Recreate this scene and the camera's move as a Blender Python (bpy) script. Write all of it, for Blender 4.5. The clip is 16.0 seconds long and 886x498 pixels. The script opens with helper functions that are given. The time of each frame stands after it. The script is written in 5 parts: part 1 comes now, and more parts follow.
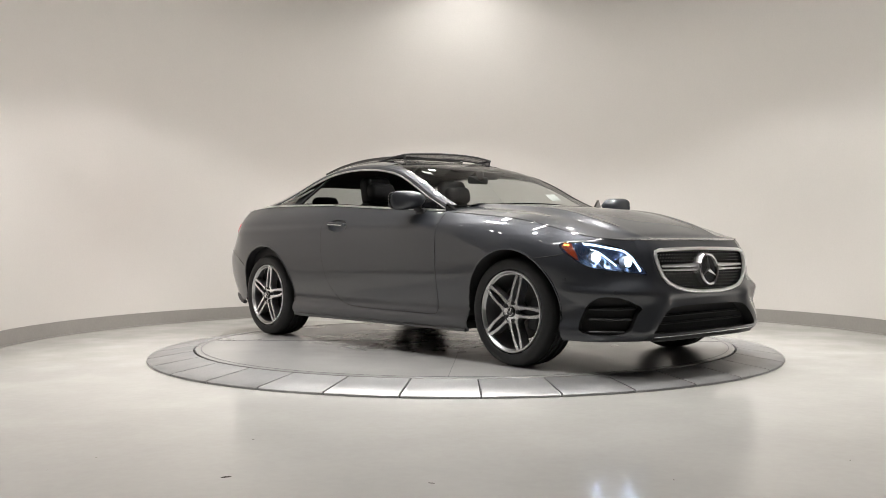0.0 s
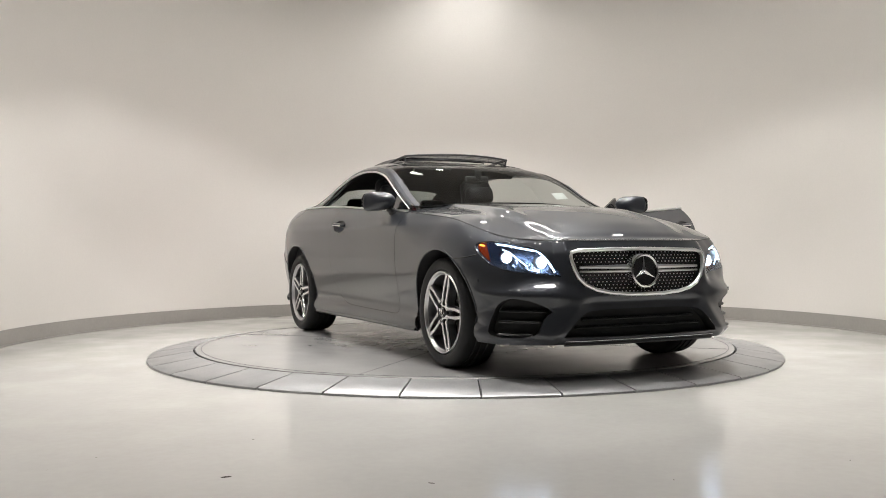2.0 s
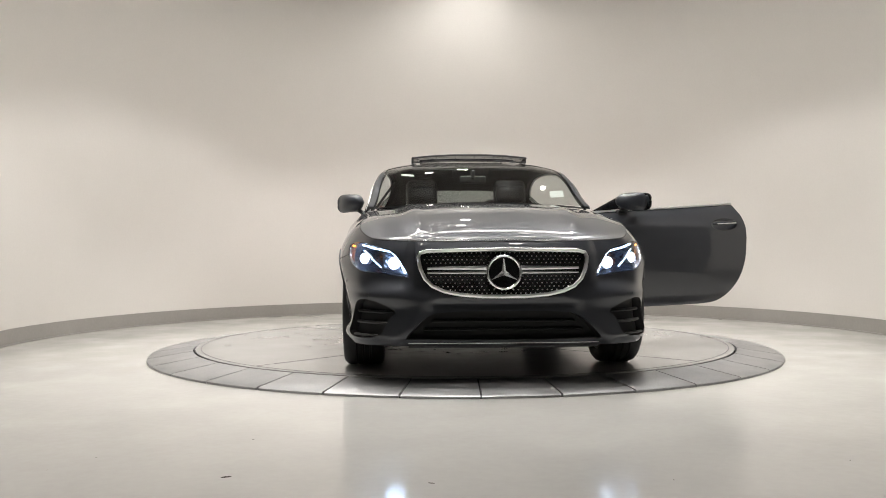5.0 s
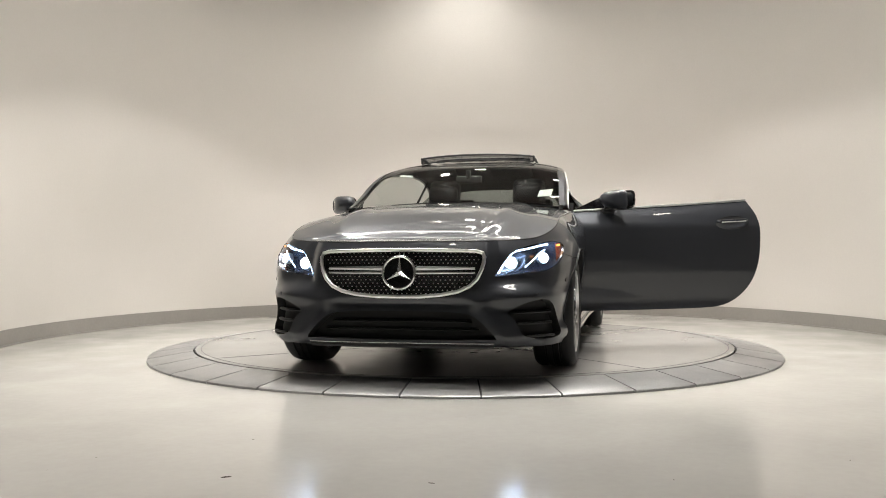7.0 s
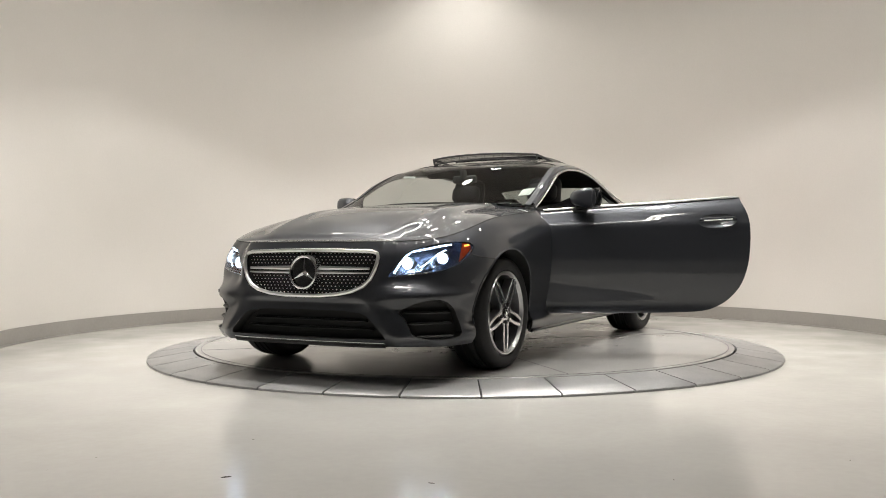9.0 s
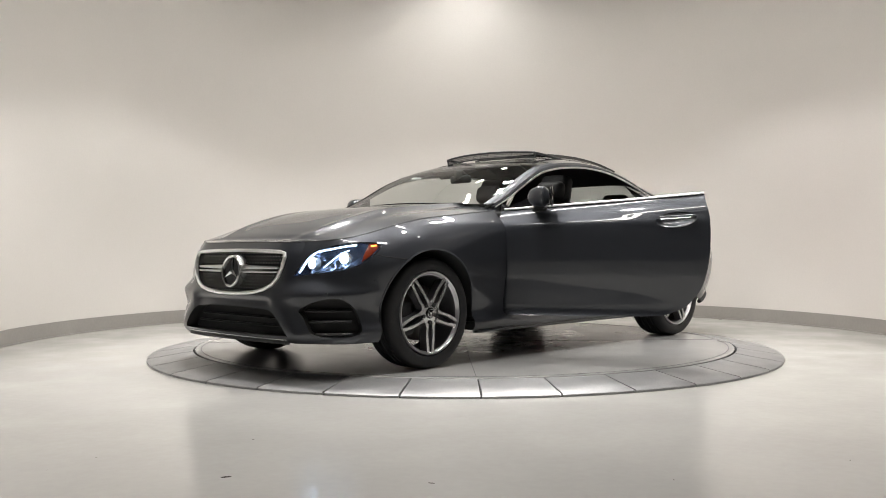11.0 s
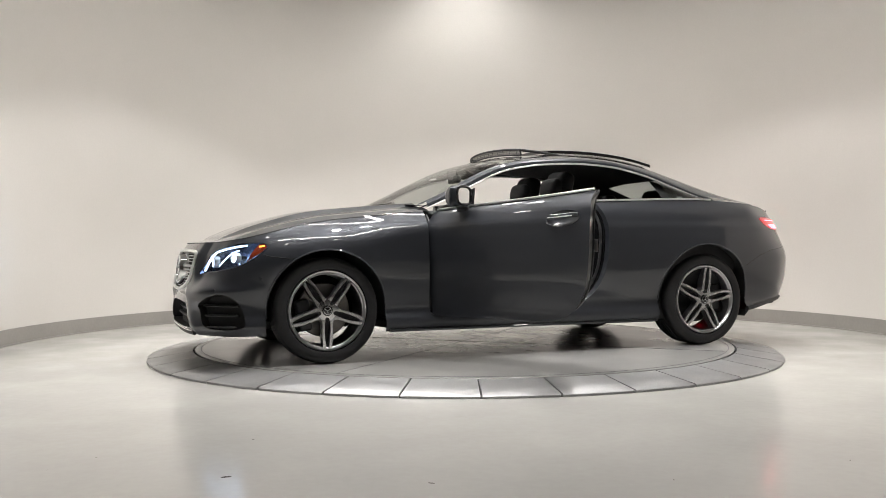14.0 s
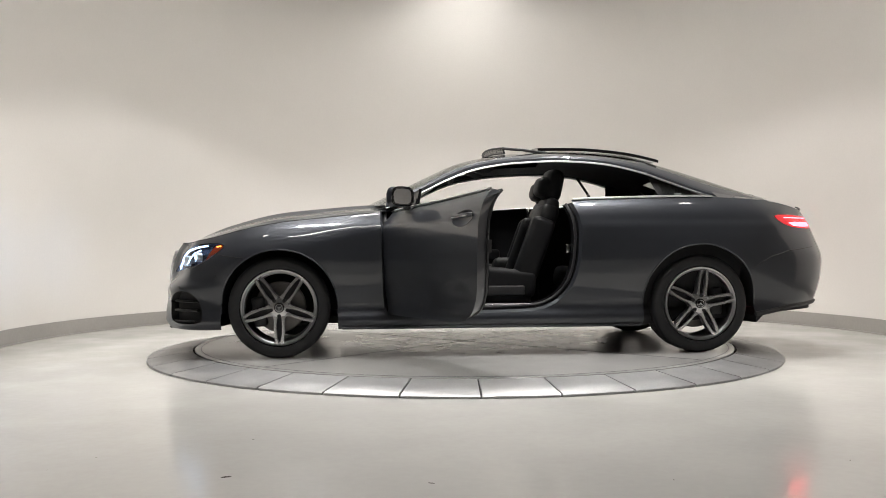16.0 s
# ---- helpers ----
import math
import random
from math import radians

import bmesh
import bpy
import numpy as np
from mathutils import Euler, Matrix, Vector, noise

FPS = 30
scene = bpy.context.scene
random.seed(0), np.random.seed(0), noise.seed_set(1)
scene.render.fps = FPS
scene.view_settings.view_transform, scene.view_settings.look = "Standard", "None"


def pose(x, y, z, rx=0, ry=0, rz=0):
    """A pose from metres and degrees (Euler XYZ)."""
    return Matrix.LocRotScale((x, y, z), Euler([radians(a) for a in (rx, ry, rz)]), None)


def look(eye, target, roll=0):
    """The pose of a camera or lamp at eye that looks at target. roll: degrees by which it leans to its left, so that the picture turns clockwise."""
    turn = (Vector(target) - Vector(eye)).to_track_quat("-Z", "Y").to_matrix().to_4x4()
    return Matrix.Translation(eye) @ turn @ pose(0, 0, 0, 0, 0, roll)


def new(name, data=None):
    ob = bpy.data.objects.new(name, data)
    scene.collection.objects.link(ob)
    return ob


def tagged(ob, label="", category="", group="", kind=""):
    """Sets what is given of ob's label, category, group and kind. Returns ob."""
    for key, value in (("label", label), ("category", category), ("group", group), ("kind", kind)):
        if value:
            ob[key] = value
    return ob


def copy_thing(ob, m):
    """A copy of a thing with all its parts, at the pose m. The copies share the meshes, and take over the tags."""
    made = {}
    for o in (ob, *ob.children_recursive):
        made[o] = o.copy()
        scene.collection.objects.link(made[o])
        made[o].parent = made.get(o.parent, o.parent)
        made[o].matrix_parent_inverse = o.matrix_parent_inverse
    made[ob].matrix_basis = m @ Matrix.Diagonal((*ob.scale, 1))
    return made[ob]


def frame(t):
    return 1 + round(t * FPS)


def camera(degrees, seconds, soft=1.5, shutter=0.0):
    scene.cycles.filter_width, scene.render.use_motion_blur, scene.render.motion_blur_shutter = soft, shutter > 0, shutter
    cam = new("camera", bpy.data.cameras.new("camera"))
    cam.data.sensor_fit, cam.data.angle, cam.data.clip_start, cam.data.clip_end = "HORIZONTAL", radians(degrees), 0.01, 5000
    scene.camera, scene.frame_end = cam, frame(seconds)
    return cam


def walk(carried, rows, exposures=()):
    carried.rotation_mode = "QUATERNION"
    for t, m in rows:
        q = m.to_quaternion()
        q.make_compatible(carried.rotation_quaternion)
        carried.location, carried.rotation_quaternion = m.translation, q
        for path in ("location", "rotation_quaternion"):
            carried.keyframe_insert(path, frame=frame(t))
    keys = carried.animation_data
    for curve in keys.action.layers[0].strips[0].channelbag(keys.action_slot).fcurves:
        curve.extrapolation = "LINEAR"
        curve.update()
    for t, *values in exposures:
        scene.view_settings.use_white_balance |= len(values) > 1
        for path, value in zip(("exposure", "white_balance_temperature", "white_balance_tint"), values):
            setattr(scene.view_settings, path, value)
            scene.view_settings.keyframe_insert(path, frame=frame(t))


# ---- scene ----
cam = camera(51.15, 16.0, 0.9)
EYE = (0, -7.2185, 0.7413)
FORWARD = (-0.02143, 0.99976, -0.00326)
AIM = tuple(e + 7 * d for e, d in zip(EYE, FORWARD))
STILL = look(EYE, AIM, -0.252)
walk(cam, [(0, STILL), (16, STILL)],
     [(0, 0.385, 6500, 10), (4.2, 0.385, 6500, 10), (6.4, 0.385, 6750, 9), (9.0, 0.385, 6700, 9), (11.4, 0.385, 6500, 10), (16, 0.385, 6500, 10)])

# ---- light: a windowless photo booth, lit by its ceiling lamps ----
FLOOR_Z, CEIL_Z = -0.064, 4.3
ROOM = (0.024, 0.347, 3.775)                       # centre and radius of the round wall
world = bpy.data.worlds.new("world")
scene.world = world
world.use_nodes = True
world.node_tree.nodes["Background"].inputs[0].default_value = (0.9, 0.85, 0.8, 1)
world.node_tree.nodes["Background"].inputs[1].default_value = 0.05


def spot(x, y, z, tx, ty, tz, watts, degrees, blend=0.6, size=0.12, colour=(1, 0.93, 0.82)):
    lamp = bpy.data.lights.new("spot", "SPOT")
    lamp.energy, lamp.spot_size, lamp.spot_blend, lamp.shadow_soft_size, lamp.color = watts, radians(degrees), blend, size, colour
    new("spot_light", lamp).matrix_world = look((x, y, z), (tx, ty, tz))


def strip_lamp(x, y, z, length, width, watts, turn=0.0, colour=(1, 0.96, 0.9)):
    lamp = bpy.data.lights.new("strip", "AREA")
    lamp.shape, lamp.size, lamp.size_y, lamp.energy, lamp.color = "RECTANGLE", length, width, watts, colour
    new("strip_light", lamp).matrix_world = pose(x, y, z, 0, 0, turn)


WARM = (1.0, 0.978, 0.96)
SPOT_PLACES = []
for i in range(6):
    a = radians(30 + 60 * i)
    SPOT_PLACES.append((1.75 * math.cos(a), 1.75 * math.sin(a)))
for x, y in SPOT_PLACES:
    spot(x, y, CEIL_Z - 0.05, x * 1.06, y * 1.06, 0, 146, 94, 0.3, 0.09, WARM)
    spot(x, y, CEIL_Z - 0.07, x * 1.32, y * 1.32, 0, 135, 50, 1.0, 0.09, WARM)
SMALL_PLACES = [(2.9 * math.cos(radians(20 + 40 * i)), 2.9 * math.sin(radians(20 + 40 * i))) for i in range(9)] + [(-0.8, 0.3), (0.8, 0.3), (-0.9, -3.4), (0.9, -3.4)]
WASH = (0.05, 3.35)                                # one lamp close to the wall's middle
spot(*WASH, CEIL_Z - 0.05, WASH[0], WASH[1] + 0.35, 2.2, 53, 145, 1.0, 0.09, WARM)
STRIPS = [(0.0, -2.6, 3.2, 0), (0.0, -0.6, 2.6, 0), (0.0, 1.2, 3.2, 0)]
for x, y, length, turn in STRIPS:
    strip_lamp(x, y, CEIL_Z - 0.16, length, 0.05, 20, turn, WARM)

# ---- materials ----


def material(name, colour, rough=0.5, metal=0.0, coat=0.0, grain=0.0, grain_scale=40.0, stain=0.0, stain_scale=2.0, bump=0.0, bump_scale=200.0,
             rough_var=0.0, glow=0.0, glow_colour=None, transmission=0.0, ior=1.45, alpha=1.0, coat_rough=0.03, specular=0.5, vary=0.0, smudge_shade=0.0):
    m = bpy.data.materials.new(name)
    m.use_nodes = True
    nt = m.node_tree
    b = nt.nodes["Principled BSDF"]
    b.inputs["Base Color"].default_value = (*colour, 1)
    b.inputs["Roughness"].default_value = rough
    b.inputs["Metallic"].default_value = metal
    b.inputs["Coat Weight"].default_value = coat
    b.inputs["Coat Roughness"].default_value = coat_rough
    b.inputs["Transmission Weight"].default_value = transmission
    b.inputs["IOR"].default_value = ior
    b.inputs["Alpha"].default_value = alpha
    b.inputs["Specular IOR Level"].default_value = specular
    if glow:
        b.inputs["Emission Color"].default_value = (*(glow_colour or colour), 1)
        b.inputs["Emission Strength"].default_value = glow
    tc = nt.nodes.new("ShaderNodeTexCoord")

    def tex(scale, detail=4.0):
        n = nt.nodes.new("ShaderNodeTexNoise")
        n.inputs["Scale"].default_value, n.inputs["Detail"].default_value = scale, detail
        nt.links.new(tc.outputs["Object"], n.inputs["Vector"])
        return n.outputs["Fac"]

    out = None
    for amount, scale in ((grain, grain_scale), (stain, stain_scale)):
        if amount:
            ramp = nt.nodes.new("ShaderNodeMapRange")
            ramp.inputs["From Min"].default_value, ramp.inputs["From Max"].default_value = 0.3, 0.7
            ramp.inputs["To Min"].default_value, ramp.inputs["To Max"].default_value = 1 - amount, 1 + amount
            nt.links.new(tex(scale), ramp.inputs["Value"])
            if out is None:
                out = ramp.outputs[0]
            else:
                mul = nt.nodes.new("ShaderNodeMath")
                mul.operation = "MULTIPLY"
                nt.links.new(out, mul.inputs[0])
                nt.links.new(ramp.outputs[0], mul.inputs[1])
                out = mul.outputs[0]
    if vary:
        info, ramp = nt.nodes.new("ShaderNodeObjectInfo"), nt.nodes.new("ShaderNodeMapRange")
        ramp.inputs["To Min"].default_value, ramp.inputs["To Max"].default_value = 1 - vary, 1 + vary
        mul = nt.nodes.new("ShaderNodeMath")
        mul.operation = "MULTIPLY"
        nt.links.new(info.outputs["Random"], ramp.inputs["Value"])
        nt.links.new(out, mul.inputs[0])
        nt.links.new(ramp.outputs[0], mul.inputs[1])
        out = mul.outputs[0]
    if smudge_shade:
        # worn, oily marks near the middle, also painting in shade under the car
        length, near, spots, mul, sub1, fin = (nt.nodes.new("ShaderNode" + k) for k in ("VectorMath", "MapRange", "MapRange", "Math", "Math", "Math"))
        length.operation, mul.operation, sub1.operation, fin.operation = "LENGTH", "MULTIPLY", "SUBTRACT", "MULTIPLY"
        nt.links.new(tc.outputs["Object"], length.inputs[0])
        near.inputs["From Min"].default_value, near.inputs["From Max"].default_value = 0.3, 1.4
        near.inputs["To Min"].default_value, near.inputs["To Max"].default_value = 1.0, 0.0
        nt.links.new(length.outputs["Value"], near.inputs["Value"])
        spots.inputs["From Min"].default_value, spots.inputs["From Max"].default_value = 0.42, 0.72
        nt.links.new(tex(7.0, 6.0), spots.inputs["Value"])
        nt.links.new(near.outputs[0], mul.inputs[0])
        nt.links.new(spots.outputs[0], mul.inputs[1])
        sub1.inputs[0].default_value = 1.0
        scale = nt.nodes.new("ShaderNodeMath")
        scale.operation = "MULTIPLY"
        scale.inputs[1].default_value = smudge_shade
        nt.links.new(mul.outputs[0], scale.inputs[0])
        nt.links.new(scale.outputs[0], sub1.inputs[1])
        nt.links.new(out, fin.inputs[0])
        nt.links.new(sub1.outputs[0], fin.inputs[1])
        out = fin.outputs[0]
    if out is not None:
        mix = nt.nodes.new("ShaderNodeVectorMath")
        mix.operation = "SCALE"
        mix.inputs[0].default_value = colour
        nt.links.new(out, mix.inputs["Scale"])
        nt.links.new(mix.outputs[0], b.inputs["Base Color"])
    if rough_var:
        ramp = nt.nodes.new("ShaderNodeMapRange")
        ramp.inputs["From Min"].default_value, ramp.inputs["From Max"].default_value = 0.3, 0.7
        ramp.inputs["To Min"].default_value, ramp.inputs["To Max"].default_value = max(0, rough - rough_var), rough + rough_var
        nt.links.new(tex(stain_scale * 1.7), ramp.inputs["Value"])
        nt.links.new(ramp.outputs[0], b.inputs["Roughness"])
    if bump:
        bn = nt.nodes.new("ShaderNodeBump")
        bn.inputs["Strength"].default_value, bn.inputs["Distance"].default_value = bump, 0.002
        nt.links.new(tex(bump_scale, 2.0), bn.inputs["Height"])
        nt.links.new(bn.outputs[0], b.inputs["Normal"])
    return m


M_WALL = material("painted_wall", (0.68, 0.655, 0.62), 0.75, grain=0.015, grain_scale=60, stain=0.02, stain_scale=0.7, bump=0.15, bump_scale=300)
# unseen walls: their dark colour stands in for the dim room behind the camera
M_DARK = material("dim_room_wall", (0.16, 0.155, 0.148), 0.85, grain=0.04, stain=0.05)
M_BASE = material("baseboard_grey", (0.30, 0.285, 0.265), 0.55, grain=0.03, stain=0.05, stain_scale=3)
M_FLOOR = material("epoxy_floor", (0.54, 0.53, 0.50), 0.15, grain=0.02, grain_scale=25, stain=0.04, stain_scale=1.3, bump=0.05, bump_scale=20, rough_var=0.06, specular=0.5)
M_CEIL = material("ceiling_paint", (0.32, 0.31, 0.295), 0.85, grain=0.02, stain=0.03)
M_STEEL = material("brushed_steel_plate", (0.36, 0.36, 0.36), 0.42, metal=0.55, grain=0.06, grain_scale=90, stain=0.14, stain_scale=2.5, bump=0.1, bump_scale=250, rough_var=0.1, vary=0.10)
M_DISC = material("turntable_grey", (0.36, 0.355, 0.345), 0.2, metal=0.1, grain=0.03, grain_scale=60, stain=0.045, stain_scale=1.6, rough_var=0.03, smudge_shade=0.45)
M_GAP = material("gap_black", (0.02, 0.02, 0.021), 0.8)
M_PAINT = material("grey_metallic_paint", (0.0415, 0.045, 0.053), 0.36, metal=0.36, specular=0.2, coat=1.0, grain=0.05, grain_scale=900, coat_rough=0.012)
M_GLOSS = material("gloss_black", (0.008, 0.008, 0.009), 0.12, coat=0.6)
M_BLACK = material("matt_black_plastic", (0.028, 0.028, 0.03), 0.5, grain=0.1, grain_scale=200, bump=0.1)
M_TRIM = material("bright_trim", (0.92, 0.92, 0.92), 0.3, metal=1.0)
M_CHROME = material("chrome", (0.82, 0.83, 0.84), 0.12, metal=1.0)
M_SATIN = material("satin_silver", (0.62, 0.63, 0.64), 0.28, metal=1.0, grain=0.03, grain_scale=150)
M_RIM = material("rim_grey", (0.24, 0.24, 0.25), 0.34, metal=0.7, coat=0.3)
M_CUT = material("machined_alloy", (0.84, 0.84, 0.85), 0.2, metal=1.0, grain=0.03, grain_scale=400)
M_LIP = material("machined_lip", (0.66, 0.66, 0.67), 0.3, metal=1.0, grain=0.03, grain_scale=400)
M_TYRE = material("tyre_rubber", (0.015, 0.015, 0.016), 0.6, grain=0.12, grain_scale=60, bump=0.2, bump_scale=90)
M_DISCB = material("brake_iron", (0.22, 0.21, 0.2), 0.45, metal=0.9, grain=0.1, grain_scale=120)
M_LEATHER = material("black_leather", (0.009, 0.009, 0.010), 0.5, specular=0.3, grain=0.1, grain_scale=80, bump=0.25, bump_scale=500)
M_CARPET = material("black_carpet", (0.022, 0.022, 0.023), 0.95, bump=0.4, bump_scale=900)


def pane(name, tint):
    """Thin glass: straight through, with a mirror sheen that follows Fresnel."""
    m = bpy.data.materials.new(name)
    m.use_nodes = True
    nt = m.node_tree
    nt.nodes.remove(nt.nodes["Principled BSDF"])
    clear, gloss, mix, facing, power, ramp = (nt.nodes.new("ShaderNode" + k) for k in ("BsdfTransparent", "BsdfGlossy", "MixShader", "LayerWeight", "Math", "MapRange"))
    clear.inputs[0].default_value = (*tint, 1)
    gloss.inputs["Roughness"].default_value = 0.01
    facing.inputs["Blend"].default_value = 0.5
    power.operation = "POWER"
    power.inputs[1].default_value = 5.0
    ramp.inputs["To Min"].default_value, ramp.inputs["To Max"].default_value = 0.06, 0.95
    nt.links.new(facing.outputs["Facing"], power.inputs[0])
    nt.links.new(power.outputs[0], ramp.inputs["Value"])
    nt.links.new(ramp.outputs[0], mix.inputs[0])
    nt.links.new(clear.outputs[0], mix.inputs[1])
    nt.links.new(gloss.outputs[0], mix.inputs[2])
    nt.links.new(mix.outputs[0], nt.nodes["Material Output"].inputs[0])
    return m


M_GLASS = pane("window_glass", (0.68, 0.72, 0.70))
M_TINT = pane("tinted_glass", (0.46, 0.49, 0.48))
M_LENS = pane("clear_lens", (0.93, 0.95, 0.97))
M_LED = material("led_white", (0.8, 0.9, 1.0), 0.4, glow=4000, glow_colour=(0.5, 0.68, 1.0))


def lit_glass(name, colour, strength):
    """Clear glass with light scattered in it."""
    m = bpy.data.materials.new(name)
    m.use_nodes = True
    nt = m.node_tree
    nt.nodes.remove(nt.nodes["Principled BSDF"])
    clear, lit, both_on = (nt.nodes.new("ShaderNode" + k) for k in ("BsdfTransparent", "Emission", "AddShader"))
    lit.inputs["Color"].default_value = (*colour, 1)
    lit.inputs["Strength"].default_value = strength
    nt.links.new(clear.outputs[0], both_on.inputs[0])
    nt.links.new(lit.outputs[0], both_on.inputs[1])
    nt.links.new(both_on.outputs[0], nt.nodes["Material Output"].inputs[0])
    return m


M_LENSGLOW = lit_glass("lit_projector_glass", (0.6, 0.76, 1.0), 26)
M_BOWL = material("lamp_bowl", (0.27, 0.30, 0.37), 0.2, metal=0.9)
M_DRL = material("led_strip", (0.8, 0.9, 1.0), 0.4, glow=3.6, glow_colour=(0.55, 0.74, 1.0))
M_AMBER = material("amber_lens", (0.22, 0.026, 0.006), 0.15, coat=0.5)
M_AMBERLED = material("amber_led", (0.9, 0.3, 0.05), 0.3, glow=3, glow_colour=(1, 0.33, 0.05))
M_RED = material("red_lens", (0.35, 0.008, 0.012), 0.12, coat=0.8, glow=0.35, glow_colour=(1.0, 0.01, 0.03))
M_REDLED = material("red_led", (0.9, 0.1, 0.12), 0.3, glow=10, glow_colour=(1.0, 0.05, 0.075))
M_LAMP = material("lamp_face", (1, 0.97, 0.92), 0.5, glow=30, glow_colour=(1, 0.955, 0.89))
M_NET = material("black_net", (0.02, 0.02, 0.02), 0.7, alpha=0.62)
M_WHITE = material("white_paper", (0.8, 0.8, 0.78), 0.7)
M_MIRROR = material("mirror_glass", (0.85, 0.86, 0.86), 0.01, metal=1.0)
M_DIRT = material("dark_debris", (0.05, 0.04, 0.032), 0.9, grain=0.3)

# ---- mesh helpers ----


def mesh_object(name, verts, faces, mat, smooth=True):
    me = bpy.data.meshes.new(name)
    me.from_pydata([tuple(map(float, v)) for v in verts], [], [tuple(map(int, f)) for f in faces])
    me.validate()
    me.update()
    bm = bmesh.new()
    bm.from_mesh(me)
    bmesh.ops.recalc_face_normals(bm, faces=bm.faces)
    bm.to_mesh(me)
    bm.free()
    me.materials.append(mat)
    if smooth:
        me.polygons.foreach_set("use_smooth", [True] * len(me.polygons))
        me.set_sharp_from_angle(angle=radians(38))
    return new(name, me)


def under(ob, parent, label=""):
    ob.parent = parent
    return tagged(ob, label)


def empty(name, parent=None):
    ob = new(name)
    ob.empty_display_size = 0.1
    if parent:
        ob.parent = parent
    return ob


def sweep(points, radius, sides=8, closed=False, flat=1.0, up=(0, 0, 1)):
    """Verts and faces of a tube along points; flat squeezes it across up."""
    pts = [Vector(p) for p in points]
    n = len(pts)
    verts, faces = [], []
    for i, p in enumerate(pts):
        a = pts[(i - 1) % n] if closed or i else pts[0]
        b = pts[(i + 1) % n] if closed or i < n - 1 else pts[-1]
        d = (b - a).normalized()
        side = d.cross(Vector(up))
        if side.length < 1e-4:
            side = d.cross(Vector((1, 0, 0)))
        side.normalize()
        top = side.cross(d).normalized()
        r = radius[i] if isinstance(radius, (list, tuple)) else radius
        for k in range(sides):
            q = 2 * math.pi * k / sides
            verts.append(p + side * (math.cos(q) * r * flat) + top * (math.sin(q) * r))
    for i in range(n if closed else n - 1):
        j = (i + 1) % n
        for k in range(sides):
            l = (k + 1) % sides
            faces.append((i * sides + k, i * sides + l, j * sides + l, j * sides + k))
    if not closed:
        faces.append(tuple(range(sides)))
        faces.append(tuple(reversed(range((n - 1) * sides, n * sides))))
    return verts, faces


def tube(name, points, radius, mat, parent, label="", sides=8, closed=False, flat=1.0, up=(0, 0, 1)):
    return under(mesh_object(name, *sweep(points, radius, sides, closed, flat, up), mat), parent, label)


def lathe(profile, steps=64, axis="z", closed=False):
    """Verts and faces of a profile of (radius, height) turned about an axis."""
    verts, faces = [], []
    n = len(profile)
    for i in range(steps):
        a = 2 * math.pi * i / steps
        for r, h in profile:
            c, s = r * math.cos(a), r * math.sin(a)
            verts.append((c, s, h) if axis == "z" else (c, h, s))
    for i in range(steps):
        j = (i + 1) % steps
        for k in range(n if closed else n - 1):
            l = (k + 1) % n
            faces.append((i * n + k, j * n + k, j * n + l, i * n + l))
    return verts, faces


def rounded(sx, sy, sz, r, at=(0, 0, 0), turn=(0, 0, 0), segments=3):
    """Verts and faces of a box with rounded edges."""
    bm = bmesh.new()
    bmesh.ops.create_cube(bm, size=1)
    bmesh.ops.scale(bm, vec=(sx, sy, sz), verts=bm.verts)
    bmesh.ops.bevel(bm, geom=bm.edges[:], offset=r, segments=segments, profile=0.5, affect="EDGES")
    bm.transform(pose(*at, *turn))
    bm.verts.ensure_lookup_table()
    verts, faces = [v.co.copy() for v in bm.verts], [[v.index for v in f.verts] for f in bm.faces]
    bm.free()
    return verts, faces


def joined(*pieces):
    verts, faces = [], []
    for v, f in pieces:
        base = len(verts)
        verts += list(v)
        faces += [[i + base for i in q] for q in f]
    return verts, faces


def moved(piece, m):
    return [m @ Vector(v) for v in piece[0]], piece[1]


def part(name, piece, mat, parent, label="", smooth=True):
    return under(mesh_object(name, *piece, mat, smooth), parent, label)


def curve(xs, ys, soft):
    """A smooth function through about the given points."""
    lo, hi = min(xs), max(xs)
    order = np.argsort(xs)
    fx = np.linspace(lo - 4 * soft, hi + 4 * soft, 1200)
    fy = np.interp(fx, np.array(xs, float)[order], np.array(ys, float)[order])
    k = np.arange(-4 * soft, 4 * soft + 1e-9, fx[1] - fx[0])
    w = np.exp(-0.5 * (k / soft) ** 2)
    pad = len(w) // 2
    fy = np.convolve(np.pad(fy, pad, mode="edge"), w / w.sum(), mode="same")[pad:-pad]
    return lambda v: np.interp(v, fx, fy)


# ---- the room ----


def ring_band(r0, z0, r1, z1, a0, a1, steps, cx=0.0, cy=0.0):
    verts, faces = [], []
    for i in range(steps + 1):
        a = a0 + (a1 - a0) * i / steps
        for r, z in ((r0, z0), (r1, z1)):
            verts.append((cx + r * math.cos(a), cy + r * math.sin(a), z))
    for i in range(steps):
        faces.append((2 * i, 2 * i + 2, 2 * i + 3, 2 * i + 1))
    return verts, faces


def room_plan(r):
    """The wall's line: a round end, then straight sides past the camera."""
    pts = []
    for i in range(97):
        a = radians(-20 + 220 * i / 96)
        pts.append((ROOM[0] + r * math.cos(a), ROOM[1] + r * math.sin(a)))
    a = radians(-20)
    ex, ey = pts[0]
    first = (ex - 0.6, -9.6)
    last = (2 * ROOM[0] - first[0], -9.6)
    return [first] + [(ex, ey - 0.001)] + pts[1:-1] + [(2 * ROOM[0] - ex, ey - 0.001), last]


